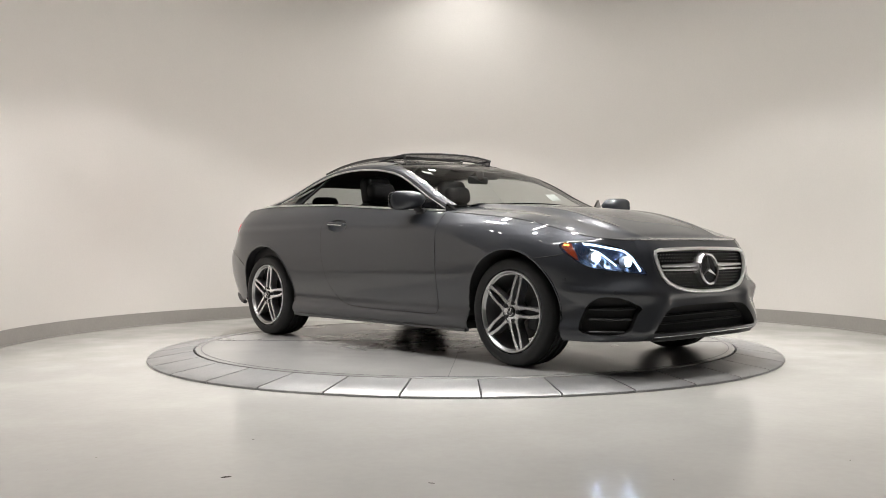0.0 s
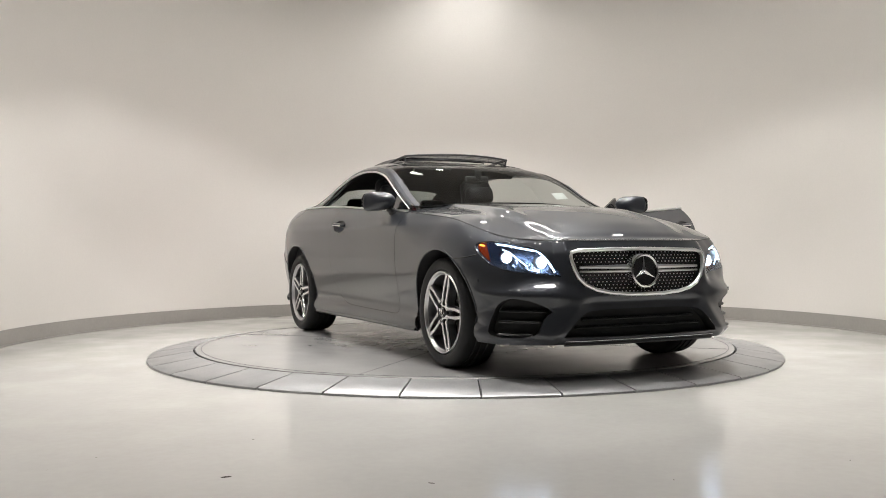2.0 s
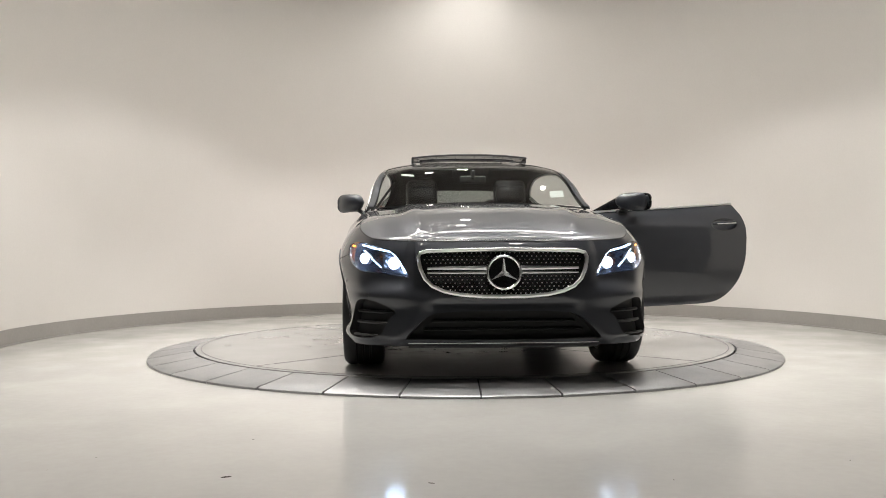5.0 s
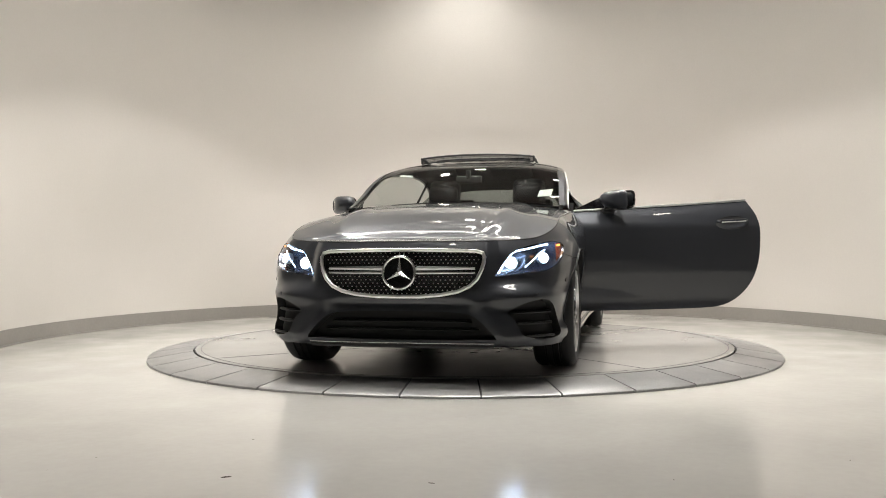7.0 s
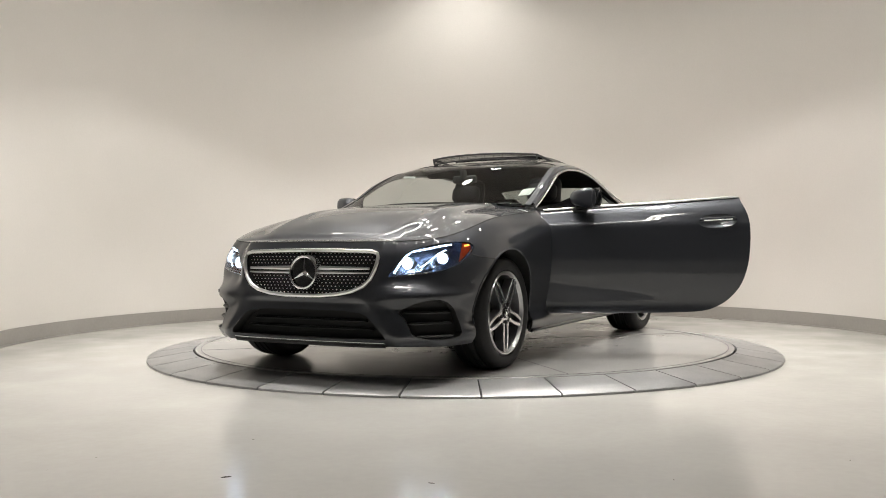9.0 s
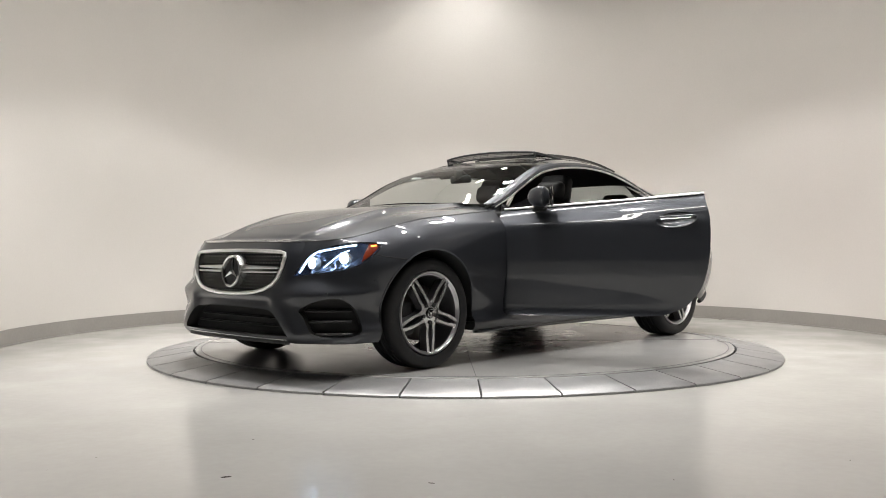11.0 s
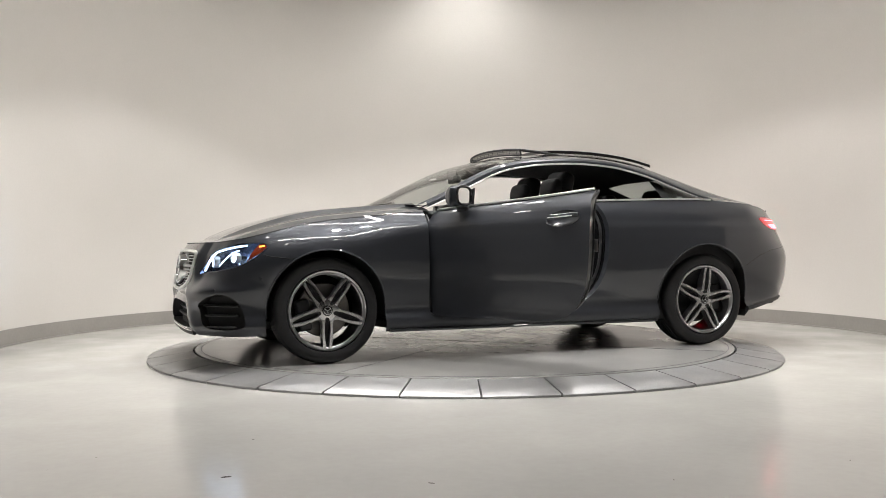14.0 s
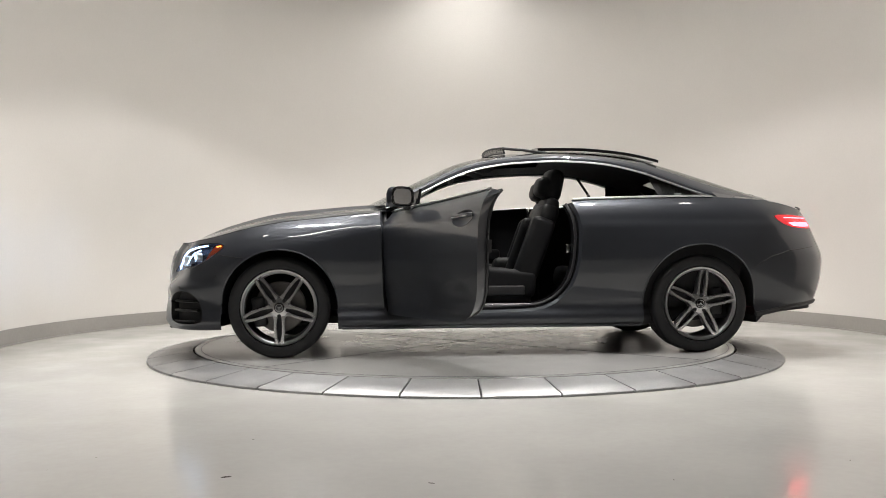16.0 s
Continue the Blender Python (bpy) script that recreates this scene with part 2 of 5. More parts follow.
def wall_shell(inner, outer, z0, z1):
    n = len(inner)
    verts = [(x, y, z) for ring in (inner, outer) for z in (z0, z1) for x, y in ring]
    faces = []
    for i in range(n - 1):
        j = i + 1
        a, b, c, d = i, n + i, 2 * n + i, 3 * n + i
        e, f, g, h = j, n + j, 2 * n + j, 3 * n + j
        faces += [(a, e, f, b), (c, d, h, g), (b, f, h, d), (a, c, g, e)]
    faces += [(0, n, 3 * n, 2 * n), (n - 1, 3 * n - 1, 4 * n - 1, 2 * n - 1)]
    return verts, faces


def round_wall(r, thick, z0, z1):
    return wall_shell(room_plan(r)[1:-1], room_plan(r + thick)[1:-1], z0, z1)


def back_wall(r, thick, z0, z1):
    a, b = room_plan(r), room_plan(r + thick)
    return wall_shell([a[-2], a[-1], a[0], a[1]], [b[-2], (b[-1][0], b[-1][1] - thick), (b[0][0], b[0][1] - thick), b[1]], z0, z1)


wall = tagged(mesh_object("wall_round", *round_wall(ROOM[2], 0.15, FLOOR_Z - 0.05, CEIL_Z + 0.1), M_WALL), "curved off-white painted wall behind the turntable", "wall", kind="structure")
tagged(mesh_object("wall_entrance", *back_wall(ROOM[2], 0.15, FLOOR_Z - 0.05, CEIL_Z + 0.1), M_DARK, False), "unseen plain walls of the entrance side, coloured dark for the dim room there", "wall", kind="structure")
base = tagged(mesh_object("baseboard", *round_wall(ROOM[2] - 0.014, 0.012, FLOOR_Z, FLOOR_Z + 0.134), M_BASE), "grey rubber baseboard round the foot of the wall", "baseboard", kind="structure")
cove = tagged(mesh_object("trim", *round_wall(ROOM[2] - 0.03, 0.015, FLOOR_Z, FLOOR_Z + 0.012), M_BASE), "thin grey trim strip along the floor", "trim", kind="structure")


def floor_sheet():
    verts, faces = [], []
    outer = room_plan(ROOM[2] + 0.1)
    n = len(outer)
    for x, y in outer:
        verts.append((x, y, FLOOR_Z))
    for x, y in outer:
        verts.append((x, y, FLOOR_Z - 0.1))
    faces.append(tuple(range(n)))
    faces.append(tuple(reversed(range(n, 2 * n))))
    for i in range(n):
        j = (i + 1) % n
        faces.append((i, i + n, j + n, j))
    return verts, faces


tagged(mesh_object("floor", *floor_sheet(), M_FLOOR, False), "glossy cream epoxy floor", "floor", kind="structure")
cv, cf = floor_sheet()
tagged(mesh_object("ceiling", [(x, y, z - FLOOR_Z + CEIL_Z + 0.1) for x, y, z in cv], cf, M_CEIL, False), "plain mid-grey ceiling", "ceiling", kind="structure")

# turntable: a fixed ramp ring of steel plates and a turning disc
R_OUT, R_IN, PLATES = 2.352, 2.035, 34
ring = tagged(mesh_object("turntable_ring", *joined(
    lathe([(R_IN - 0.01, FLOOR_Z), (R_OUT - 0.012, FLOOR_Z), (R_OUT - 0.012, FLOOR_Z + 0.004), (R_IN - 0.01, -0.012)], 128, closed=True)), M_GAP),
    "dark bed of the ramp ring round the turntable", "turntable ring", kind="structure")


def plate():
    half = math.pi / PLATES - 0.0025
    verts, faces = [], []
    n = 6
    prof = [(R_OUT, FLOOR_Z), (R_OUT, FLOOR_Z + 0.012), (R_OUT - 0.008, FLOOR_Z + 0.018), (R_IN + 0.006, -0.003), (R_IN, -0.006), (R_IN, -0.03)]
    for i in range(n + 1):
        a = -half + 2 * half * i / n
        verts += [(r * math.cos(a), r * math.sin(a), z) for r, z in prof]
    k = len(prof)
    for i in range(n):
        for j in range(k - 1):
            faces.append((i * k + j, (i + 1) * k + j, (i + 1) * k + j + 1, i * k + j + 1))
    faces += [tuple(range(k)), tuple(range(n * k, n * k + k))]
    return verts, faces


first_plate = mesh_object("plate", *plate(), M_STEEL)
for i in range(PLATES):
    ob = first_plate if i == 0 else new("plate", first_plate.data)
    ob.matrix_world = pose(0, 0, 0, 0, 0, -87.7 - 180 / PLATES + (i + 0.0) * 360 / PLATES)
    ob.parent = ring

disc = tagged(empty("turntable_disc"), "round grey rotating turntable plate under the car", "turntable")
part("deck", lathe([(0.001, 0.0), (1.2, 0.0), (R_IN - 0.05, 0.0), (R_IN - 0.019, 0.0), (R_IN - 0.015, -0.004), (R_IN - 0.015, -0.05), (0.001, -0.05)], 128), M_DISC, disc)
part("edge_line", lathe([(R_IN - 0.060, 0.0005), (R_IN - 0.060, 0.0015), (R_IN - 0.055, 0.0015), (R_IN - 0.055, 0.0005)], 128), M_GAP, disc, "thin dark seam near the rim")
for i in range(2):
    part("seam", rounded(2 * R_IN - 0.14, 0.0022, 0.002, 0.0005, (0, 0, 0.0004), (0, 0, 45 + 90 * i), 1), M_GAP, disc, "thin dark joint between deck plates")

# ---- the car: x forward from the wheelbase's middle, y to its left, z up from the deck ----
AXLE = 1.4365
car = tagged(empty("coupe_car"), "dark grey metallic two-door coupe, driver's door open, headlights on", "car")


def outline():
    """Half of the plan outline, from the nose's middle to the tail's, as arc length, x, y and outward normal."""
    xs = np.concatenate([1.3 + 0.966 * np.cos(np.linspace(0, math.pi / 2, 260)) ** 0.6, np.linspace(1.3, -1.35, 200)[1:], -1.35 - 1.23 * np.sin(np.linspace(0, math.pi / 2, 260)[1:]) ** 0.6])
    w = 0.93 - 0.012 * np.exp(-(xs / 0.6) ** 2)
    front = np.clip((xs - 1.3) / 0.966, 0, 1)
    rear = np.clip((-1.35 - xs) / 1.23, 0, 1)
    ys = w * np.clip(1 - front ** 3.8, 0, 1) ** (1 / 3.7) * np.clip(1 - rear ** 3.15, 0, 1) ** (1 / 3.05)
    d = np.concatenate([[0], np.cumsum(np.hypot(np.diff(xs), np.diff(ys)))])
    m = np.linspace(0, d[-1], 1400)
    x, y = np.interp(m, d, xs), np.interp(m, d, ys)
    k = np.exp(-0.5 * (np.arange(-18, 19) / 7.0) ** 2)
    k /= k.sum()
    xe = np.concatenate([x[18:0:-1], x, x[-2:-20:-1]])
    ye = np.concatenate([-y[18:0:-1], y, -y[-2:-20:-1]])
    x, y = np.convolve(xe, k, "valid"), np.convolve(ye, k, "valid")
    tx, ty = np.gradient(x), np.gradient(y)
    ln = np.hypot(tx, ty)
    return m, x, y, -ty / ln * -1, tx / ln * -1


OM, OX, OY, ONX, ONY = outline()
if ONY[len(ONY) // 2] < 0:
    ONX, ONY = -ONX, -ONY
M_END = OM[-1]


def m_at(x):
    return float(np.interp(-x, -OX, OM))


def m_front(y):
    """Arc length at which the nose reaches the half width y."""
    n = int(np.argmax(OX < 1.4))
    return float(np.interp(y, OY[:n], OM[:n]))


STRUT = (m_front(0.43), 0.42, m_front(0.60), 0.215)
TOP_Z = curve([2.3, 2.2, 2.05, 1.9, 1.75, 1.6, 1.4, 1.0, 0.78, 0.4, 0.0, -0.6, -1.1, -1.5, -1.9, -2.2, -2.4, -2.6],
              [0.765, 0.775, 0.785, 0.81, 0.845, 0.88, 0.915, 0.955, 0.975, 0.998, 1.02, 1.06, 1.075, 1.080, 1.062, 1.03, 1.0, 0.98], 0.06)
LOW_Z = curve([2.3, 2.0, 1.8, 1.0, -1.0, -1.8, -2.2, -2.6], [0.19, 0.185, 0.19, 0.19, 0.19, 0.245, 0.30, 0.33], 0.04)
SIDE_IN = curve([0.19, 0.23, 0.27, 0.31, 0.36, 0.45, 0.55, 0.65, 0.8, 0.88, 0.92, 1.05], [0.05, 0.018, 0.02, 0.048, 0.046, 0.028, 0.010, 0.001, 0.0, 0.006, 0.022, 0.04], 0.010)
NOSE_IN = curve([0.18, 0.2, 0.24, 0.3, 0.39, 0.445, 0.475, 0.53, 0.6, 0.7, 0.77, 0.82], [0.05, 0.02, 0.0, 0.004, 0.02, 0.008, 0.014, 0.034, 0.038, 0.05, 0.08, 0.11], 0.012)
TAIL_IN = curve([0.24, 0.33, 0.42, 0.5, 0.62, 0.68, 0.74, 0.85, 0.95, 1.0, 1.06], [0.10, 0.06, 0.03, 0.01, 0.0, 0.006, 0.03, 0.075, 0.112, 0.125, 0.125], 0.02)


def sculpt(m, z):
    """The front bumper's raised struts, the ledge over the side intakes and the hollow under the grille."""
    ax, az, bx, bz = STRUT
    k = np.clip(((m - ax) * (bx - ax) + (z - az) * (bz - az)) / ((bx - ax) ** 2 + (bz - az) ** 2), 0, 1)
    d2 = (m - ax - k * (bx - ax)) ** 2 + (z - az - k * (bz - az)) ** 2
    out = 0.014 * np.exp(-d2 / 0.05 ** 2)
    out += 0.008 * np.exp(-((z - 0.462 - 0.03 * np.clip(m - ax, 0, 1)) / 0.022) ** 2) / (1 + np.exp(-(m - ax - 0.12) / 0.04))
    out -= 0.016 * np.exp(-((z - 0.425) / 0.022) ** 2) / (1 + np.exp((m - ax + 0.04) / 0.03))
    return out


def skin(m, z, off=0.0):
    """Points of the left body side at arc length m and height z, off metres outwards."""
    m, z = np.asarray(m, float), np.asarray(z, float)
    x, y = np.interp(m, OM, OX), np.interp(m, OM, OY)
    nx, ny = np.interp(m, OM, ONX), np.interp(m, OM, ONY)

    def ease(v):
        v = np.clip(v, 0, 1)
        return v * v * (3 - 2 * v)

    f, r = ease((x - 1.72) / 0.42), ease((-x - 1.85) / 0.5)
    top = TOP_Z(x)
    fore = ease((x - 0.8) / 0.5)
    deep = 0.15 + 0.08 * fore
    edge = (1 + 0.45 * fore) * np.clip((z - (top - deep)) / deep, 0, 1.2) ** 2
    flare = 0.016 * (np.exp(-((x - AXLE) / 0.33) ** 2) + 1.3 * np.exp(-((x + AXLE) / 0.42) ** 2)) * np.exp(-((z - 0.66) / 0.16) ** 2)
    recess = 0.036 * ease((m - m_front(0.485)) / 0.10) * ease((m_front(0.83) - m) / 0.22) * ease((z - 0.485) / 0.085)
    d = (1 - f - r) * (SIDE_IN(z) + 0.08 * edge) + f * (NOSE_IN(z) + 0.02 * edge) + r * (TAIL_IN(z) + 0.03 * edge) - flare - f * sculpt(m, z) + f * recess - off
    return np.stack([x - nx * d, y - ny * d, z + 0 * x], -1)


def inside(p, poly):
    """Which of the points p lie in the polygon."""
    x, y = p[:, 0], p[:, 1]
    res = np.zeros(len(p), bool)
    n = len(poly)
    for i in range(n):
        (ax, ay), (bx, by) = poly[i], poly[(i + 1) % n]
        if ay != by:
            res ^= ((ay > y) != (by > y)) & (x < (bx - ax) * (y - ay) / (by - ay) + ax)
    return res


def to_edge(p, poly):
    """The points p moved to the nearest place on the polygon's edge."""
    best, out = np.full(len(p), 1e9), p.copy()
    n = len(poly)
    for i in range(n):
        a, b = np.array(poly[i]), np.array(poly[(i + 1) % n])
        ab = b - a
        k = np.clip(((p - a) @ ab) / max(ab @ ab, 1e-12), 0, 1)
        q = a + k[:, None] * ab
        d = ((q - p) ** 2).sum(1)
        take = d < best
        best[take], out[take] = d[take], q[take]
    return out


def smooth_poly(poly, rounds=2):
    for _ in range(rounds):
        out = []
        for i in range(len(poly)):
            a, b = np.array(poly[i]), np.array(poly[(i + 1) % len(poly)])
            out += [tuple(0.78 * a + 0.22 * b), tuple(0.22 * a + 0.78 * b)]
        poly = out
    return poly


def shrink(poly, by):
    """The polygon with its edge moved inwards by that much."""
    p = np.array(poly)
    area = np.sum(p[:, 0] * np.roll(p[:, 1], -1) - np.roll(p[:, 0], -1) * p[:, 1])
    t = np.roll(p, -1, 0) - np.roll(p, 1, 0)
    t /= np.maximum(np.linalg.norm(t, axis=1), 1e-9)[:, None]
    n = np.stack([-t[:, 1], t[:, 0]], 1) * np.sign(area)
    return [tuple(q) for q in p + n * by]


def arch(cx, r=0.388, zc=0.335):
    pts = [(m_at(cx + r * math.cos(a)), zc + r * math.sin(a)) for a in np.linspace(-0.1, math.pi + 0.1, 40)]
    return [(m_at(cx + r * 1.02), 0.0)] + pts + [(m_at(cx - r * 1.02), 0.0)]


def spans_poly(spans):
    """A polygon from rows of (z, m at one side, m at the other)."""
    return [(b, z) for z, a, b in spans] + [(a, z) for z, a, b in reversed(spans)]


DOOR = smooth_poly([(m_at(0.765), 1.2), (m_at(0.765), 0.9), (m_at(0.752), 0.5), (m_at(0.742), 0.34), (m_at(0.735), 0.285), (m_at(0.65), 0.282), (m_at(-0.10), 0.288), (m_at(-0.33), 0.30),
                    (m_at(-0.455), 0.36), (m_at(-0.55), 0.47), (m_at(-0.595), 0.62), (m_at(-0.607), 0.80), (m_at(-0.598), 0.93), (m_at(-0.55), 1.05), (m_at(-0.54), 1.2)])
LAMP = smooth_poly([(m_front(0.525), 0.567), (m_front(0.58), 0.574), (m_at(2.05), 0.600), (m_at(1.95), 0.636), (m_at(1.855), 0.695), (m_at(1.80), 0.742), (m_at(1.83), 0.763), (m_at(1.96), 0.764),
                    (m_at(2.07), 0.749), (m_front(0.65), 0.712), (m_front(0.585), 0.64)], 1)
GRILLE_HALF = [(0.464, 0.12), (0.474, 0.24), (0.492, 0.33), (0.52, 0.395), (0.56, 0.437), (0.61, 0.462), (0.65, 0.474), (0.68, 0.478), (0.702, 0.470), (0.712, 0.43)]
GRILLE_TOP = 0.720
GRILLE = [(-0.1, 0.462), (0.0, 0.463)] + [(m_front(y), z) for z, y in GRILLE_HALF] + [(m_front(0.2), GRILLE_TOP - 0.002), (0.0, GRILLE_TOP), (-0.1, GRILLE_TOP)]
LOWER = [(-0.1, 0.225)] + [(m_front(y), z) for y, z in ((0.2, 0.225), (0.54, 0.23), (0.53, 0.25), (0.47, 0.315), (0.43, 0.35), (0.38, 0.372), (0.25, 0.382))] + [(-0.1, 0.384)]
VENT = smooth_poly([(m_front(0.59), 0.378), (m_front(0.69), 0.428), (m_front(0.77), 0.448), (m_at(2.05), 0.442), (m_at(1.99), 0.40), (m_at(1.95), 0.31), (m_at(1.945), 0.245), (m_at(2.02), 0.226), (m_front(0.74), 0.230), (m_front(0.675), 0.252), (m_front(0.655), 0.30), (m_front(0.635), 0.345)], 1)
TAIL = smooth_poly([(m_at(-1.99), 0.955), (m_at(-2.05), 0.90), (m_at(-2.16), 0.865), (m_at(-2.36), 0.855), (m_at(-2.46), 0.86), (m_at(-2.46), 0.935), (m_at(-2.30), 0.955)], 1)
ARCH_F, ARCH_R = arch(AXLE), arch(-AXLE, 0.402, 0.348)

COLS = np.unique(np.concatenate([np.linspace(0, m_at(1.7), 86), np.linspace(m_at(1.7), m_at(-1.9), 200), np.linspace(m_at(-1.9), M_END, 66)]))
ROWS = 62
gm = np.repeat(COLS, ROWS)
gx = np.interp(gm, OM, OX)
gv = np.tile(np.linspace(0, 1, ROWS), len(COLS))
gz = LOW_Z(gx) + gv * (TOP_Z(gx) - LOW_Z(gx))
GRID = np.stack([gm, gz], 1)
ci, cj = np.meshgrid(np.arange(len(COLS) - 1), np.arange(ROWS - 1), indexing="ij")
c0 = (ci * ROWS + cj).ravel()
CELLS = np.stack([c0, c0 + ROWS, c0 + ROWS + 1, c0 + 1], 1)


def grid_piece(keep=None, holes=(), off=0.0, mirror=False, grid=None, cells=None):
    """The part of the body side in the polygon keep and out of the holes, with clean edges."""
    g = GRID.copy()
    mid = g[CELLS].mean(1)
    ok = np.ones(len(CELLS), bool)
    cuts = [(h, inside(mid, h)) for h in holes]
    if keep is not None:
        cuts.append((keep, ~inside(mid, keep)))
    for _, gone in cuts:
        ok &= ~gone
    cells = CELLS[ok]
    used = np.zeros(len(g), bool)
    used[cells.ravel()] = True
    for poly, gone in cuts:
        edge = np.zeros(len(g), bool)
        edge[CELLS[gone].ravel()] = True
        edge &= used
        if edge.any():
            g[edge] = to_edge(g[edge], poly)
    index = np.cumsum(used) - 1
    g = g[used]
    top = TOP_Z(np.interp(g[:, 0], OM, OX))
    g[:, 1] = np.minimum(g[:, 1], top)
    v = skin(g[:, 0], g[:, 1], off)
    if mirror:
        v[:, 1] *= -1
    return v, index[cells]


def edge_points(poly, off=0.0, mirror=False, step=0.02):
    """The polygon's edge on the body, closely spaced."""
    out = []
    n = len(poly)
    for i in range(n):
        a, b = np.array(poly[i]), np.array(poly[(i + 1) % n])
        k = max(1, int(np.linalg.norm(b - a) / step))
        out += [a + (b - a) * j / k for j in range(k)]
    g = np.array(out)
    g[:, 1] = np.minimum(g[:, 1], TOP_Z(np.interp(g[:, 0], OM, OX)))
    v = skin(g[:, 0], g[:, 1], off)
    if mirror:
        v[:, 1] *= -1
    return v


def open_edge(poly, off=0.0, mirror=False, shrunk=0.0):
    """The polygon's edge below the window line, from one end to the other."""
    g = []
    for i in range(len(poly)):
        a, b = np.array(poly[i]), np.array(poly[(i + 1) % len(poly)])
        k = max(1, int(np.linalg.norm(b - a) / 0.02))
        g += [a + (b - a) * j / k for j in range(k)]
    g = np.array(g)
    ok = g[:, 1] < TOP_Z(np.interp(g[:, 0], OM, OX)) + 0.004
    first = int(np.argmax(ok & ~np.roll(ok, 1)))
    g, ok = np.roll(g, -first, 0), np.roll(ok, -first)
    g = np.array(shrink([tuple(p) for p in g], shrunk))[ok] if shrunk else g[ok]
    v = skin(g[:, 0], g[:, 1], off)
    if mirror:
        v[:, 1] *= -1
    return v


def band(a, b, closed=True):
    n = len(a)
    return list(a) + list(b), [(i, (i + 1) % n, n + (i + 1) % n, n + i) for i in range(n if closed else n - 1)]


def fill(poly, off, mirror=False, rows=14, cols=18):
    """A curved sheet over the polygon, row by row."""
    p = np.array(poly)
    zs = np.linspace(p[:, 1].min() + 0.002, p[:, 1].max() - 0.002, rows)
    verts, faces = [], []
    for z in zs:
        hits = []
        for i in range(len(p)):
            a, b = p[i], p[(i + 1) % len(p)]
            if (a[1] > z) != (b[1] > z):
                hits.append(a[0] + (b[0] - a[0]) * (z - a[1]) / (b[1] - a[1]))
        lo, hi = min(hits), max(hits)
        v = skin(np.linspace(lo, hi, cols), np.full(cols, z), off)
        if mirror:
            v[:, 1] *= -1
        verts += list(v)
    for i in range(rows - 1):
        for j in range(cols - 1):
            faces.append((i * cols + j, i * cols + j + 1, (i + 1) * cols + j + 1, (i + 1) * cols + j))
    return verts, faces


def flip(piece):
    return [(v[0], -v[1], v[2]) for v in piece[0]], piece[1]


def sided(piece, mirror):
    return flip(piece) if mirror else piece


# the body sides: fenders and quarters, bumpers, doors
FRONT_CUT = [(-0.2, 0.0), (m_at(1.74), 0.0), (m_at(1.74), 0.66), (m_at(1.86), 0.695), (m_at(1.95), 0.635), (m_at(2.05), 0.600), (m_front(0.525), 0.567), (m_front(0.53), 0.66), (m_front(0.57), 0.70), (m_front(0.57), 0.9), (-0.2, 0.9)]
BACK_CUT = [(m_at(-1.70), 0.0), (m_at(-1.74), 0.60), (m_at(-2.1), 0.70), (m_at(-2.4), 0.72), (M_END + 0.2, 0.72), (M_END + 0.2, 0.0)]
HOLES = [ARCH_F, ARCH_R, GRILLE, LOWER, VENT, LAMP, TAIL]


def whole(left_holes, right_holes, keep, off=0.0):
    a = grid_piece(keep, left_holes, off)
    b = grid_piece(keep, right_holes, off, True)
    return joined(([tuple(v) for v in a[0]], [list(f) for f in a[1]]), ([tuple(v) for v in b[0]], [list(f) for f in b[1]]))


def welded(piece):
    bm = bmesh.new()
    vs = [bm.verts.new(v) for v in piece[0]]
    for f in piece[1]:
        if len(set(f)) > 2:
            try:
                bm.faces.new([vs[i] for i in f])
            except ValueError:
                pass
    bmesh.ops.remove_doubles(bm, verts=bm.verts, dist=0.0006)
    bm.verts.index_update()
    out = [v.co.copy() for v in bm.verts], [[v.index for v in f.verts] for f in bm.faces]
    bm.free()
    return out


body = part("body", welded(whole(HOLES + [DOOR, FRONT_CUT, BACK_CUT], HOLES + [DOOR, FRONT_CUT, BACK_CUT], None)), M_PAINT, car)
bumper = part("front_bumper", welded(whole(HOLES, HOLES, FRONT_CUT)), M_PAINT, car)
tail_bumper = part("rear_bumper", welded(whole(HOLES, HOLES, BACK_CUT)), M_PAINT, car)


# ---- hood and boot lid: zipped between the two shoulder lines ----
def zipper(m0, m1, rows, crown, name, ridge=0.0, lift=0.0):
    verts, faces = [], []
    cols = 65
    for m in np.linspace(m0, m1, rows):
        x = float(np.interp(m, OM, OX))
        e = skin(np.array([m]), np.array([float(TOP_Z(x))]))[0]
        for q in np.linspace(-1, 1, cols):
            a = abs(q)
            up = crown(x) * (1 - a ** 2.7)
            up += ridge * crown(x) * (math.exp(-((a - 0.60) / 0.06) ** 2) - 0.6 * math.exp(-((a - 0.74) / 0.08) ** 2))
            verts.append((e[0], e[1] * q, e[2] + up + lift))
    for i in range(rows - 1):
        for j in range(cols - 1):
            faces.append((i * cols + j, i * cols + j + 1, (i + 1) * cols + j + 1, (i + 1) * cols + j))
    return verts, faces


HOOD_CROWN = curve([2.3, 2.2, 2.1, 1.9, 1.5, 1.0, 0.7], [0.0, 0.004, 0.028, 0.066, 0.081, 0.076, 0.068], 0.05)
BOOT_CROWN = curve([-1.7, -2.0, -2.3, -2.42, -2.5], [0.07, 0.065, 0.05, 0.036, 0.0], 0.03)
part("hood", zipper(0.0, m_at(0.72), 90, HOOD_CROWN, "hood", 0.15), M_PAINT, car)
part("boot_lid", zipper(m_at(-1.75), M_END, 50, BOOT_CROWN, "boot_lid"), M_PAINT, car)

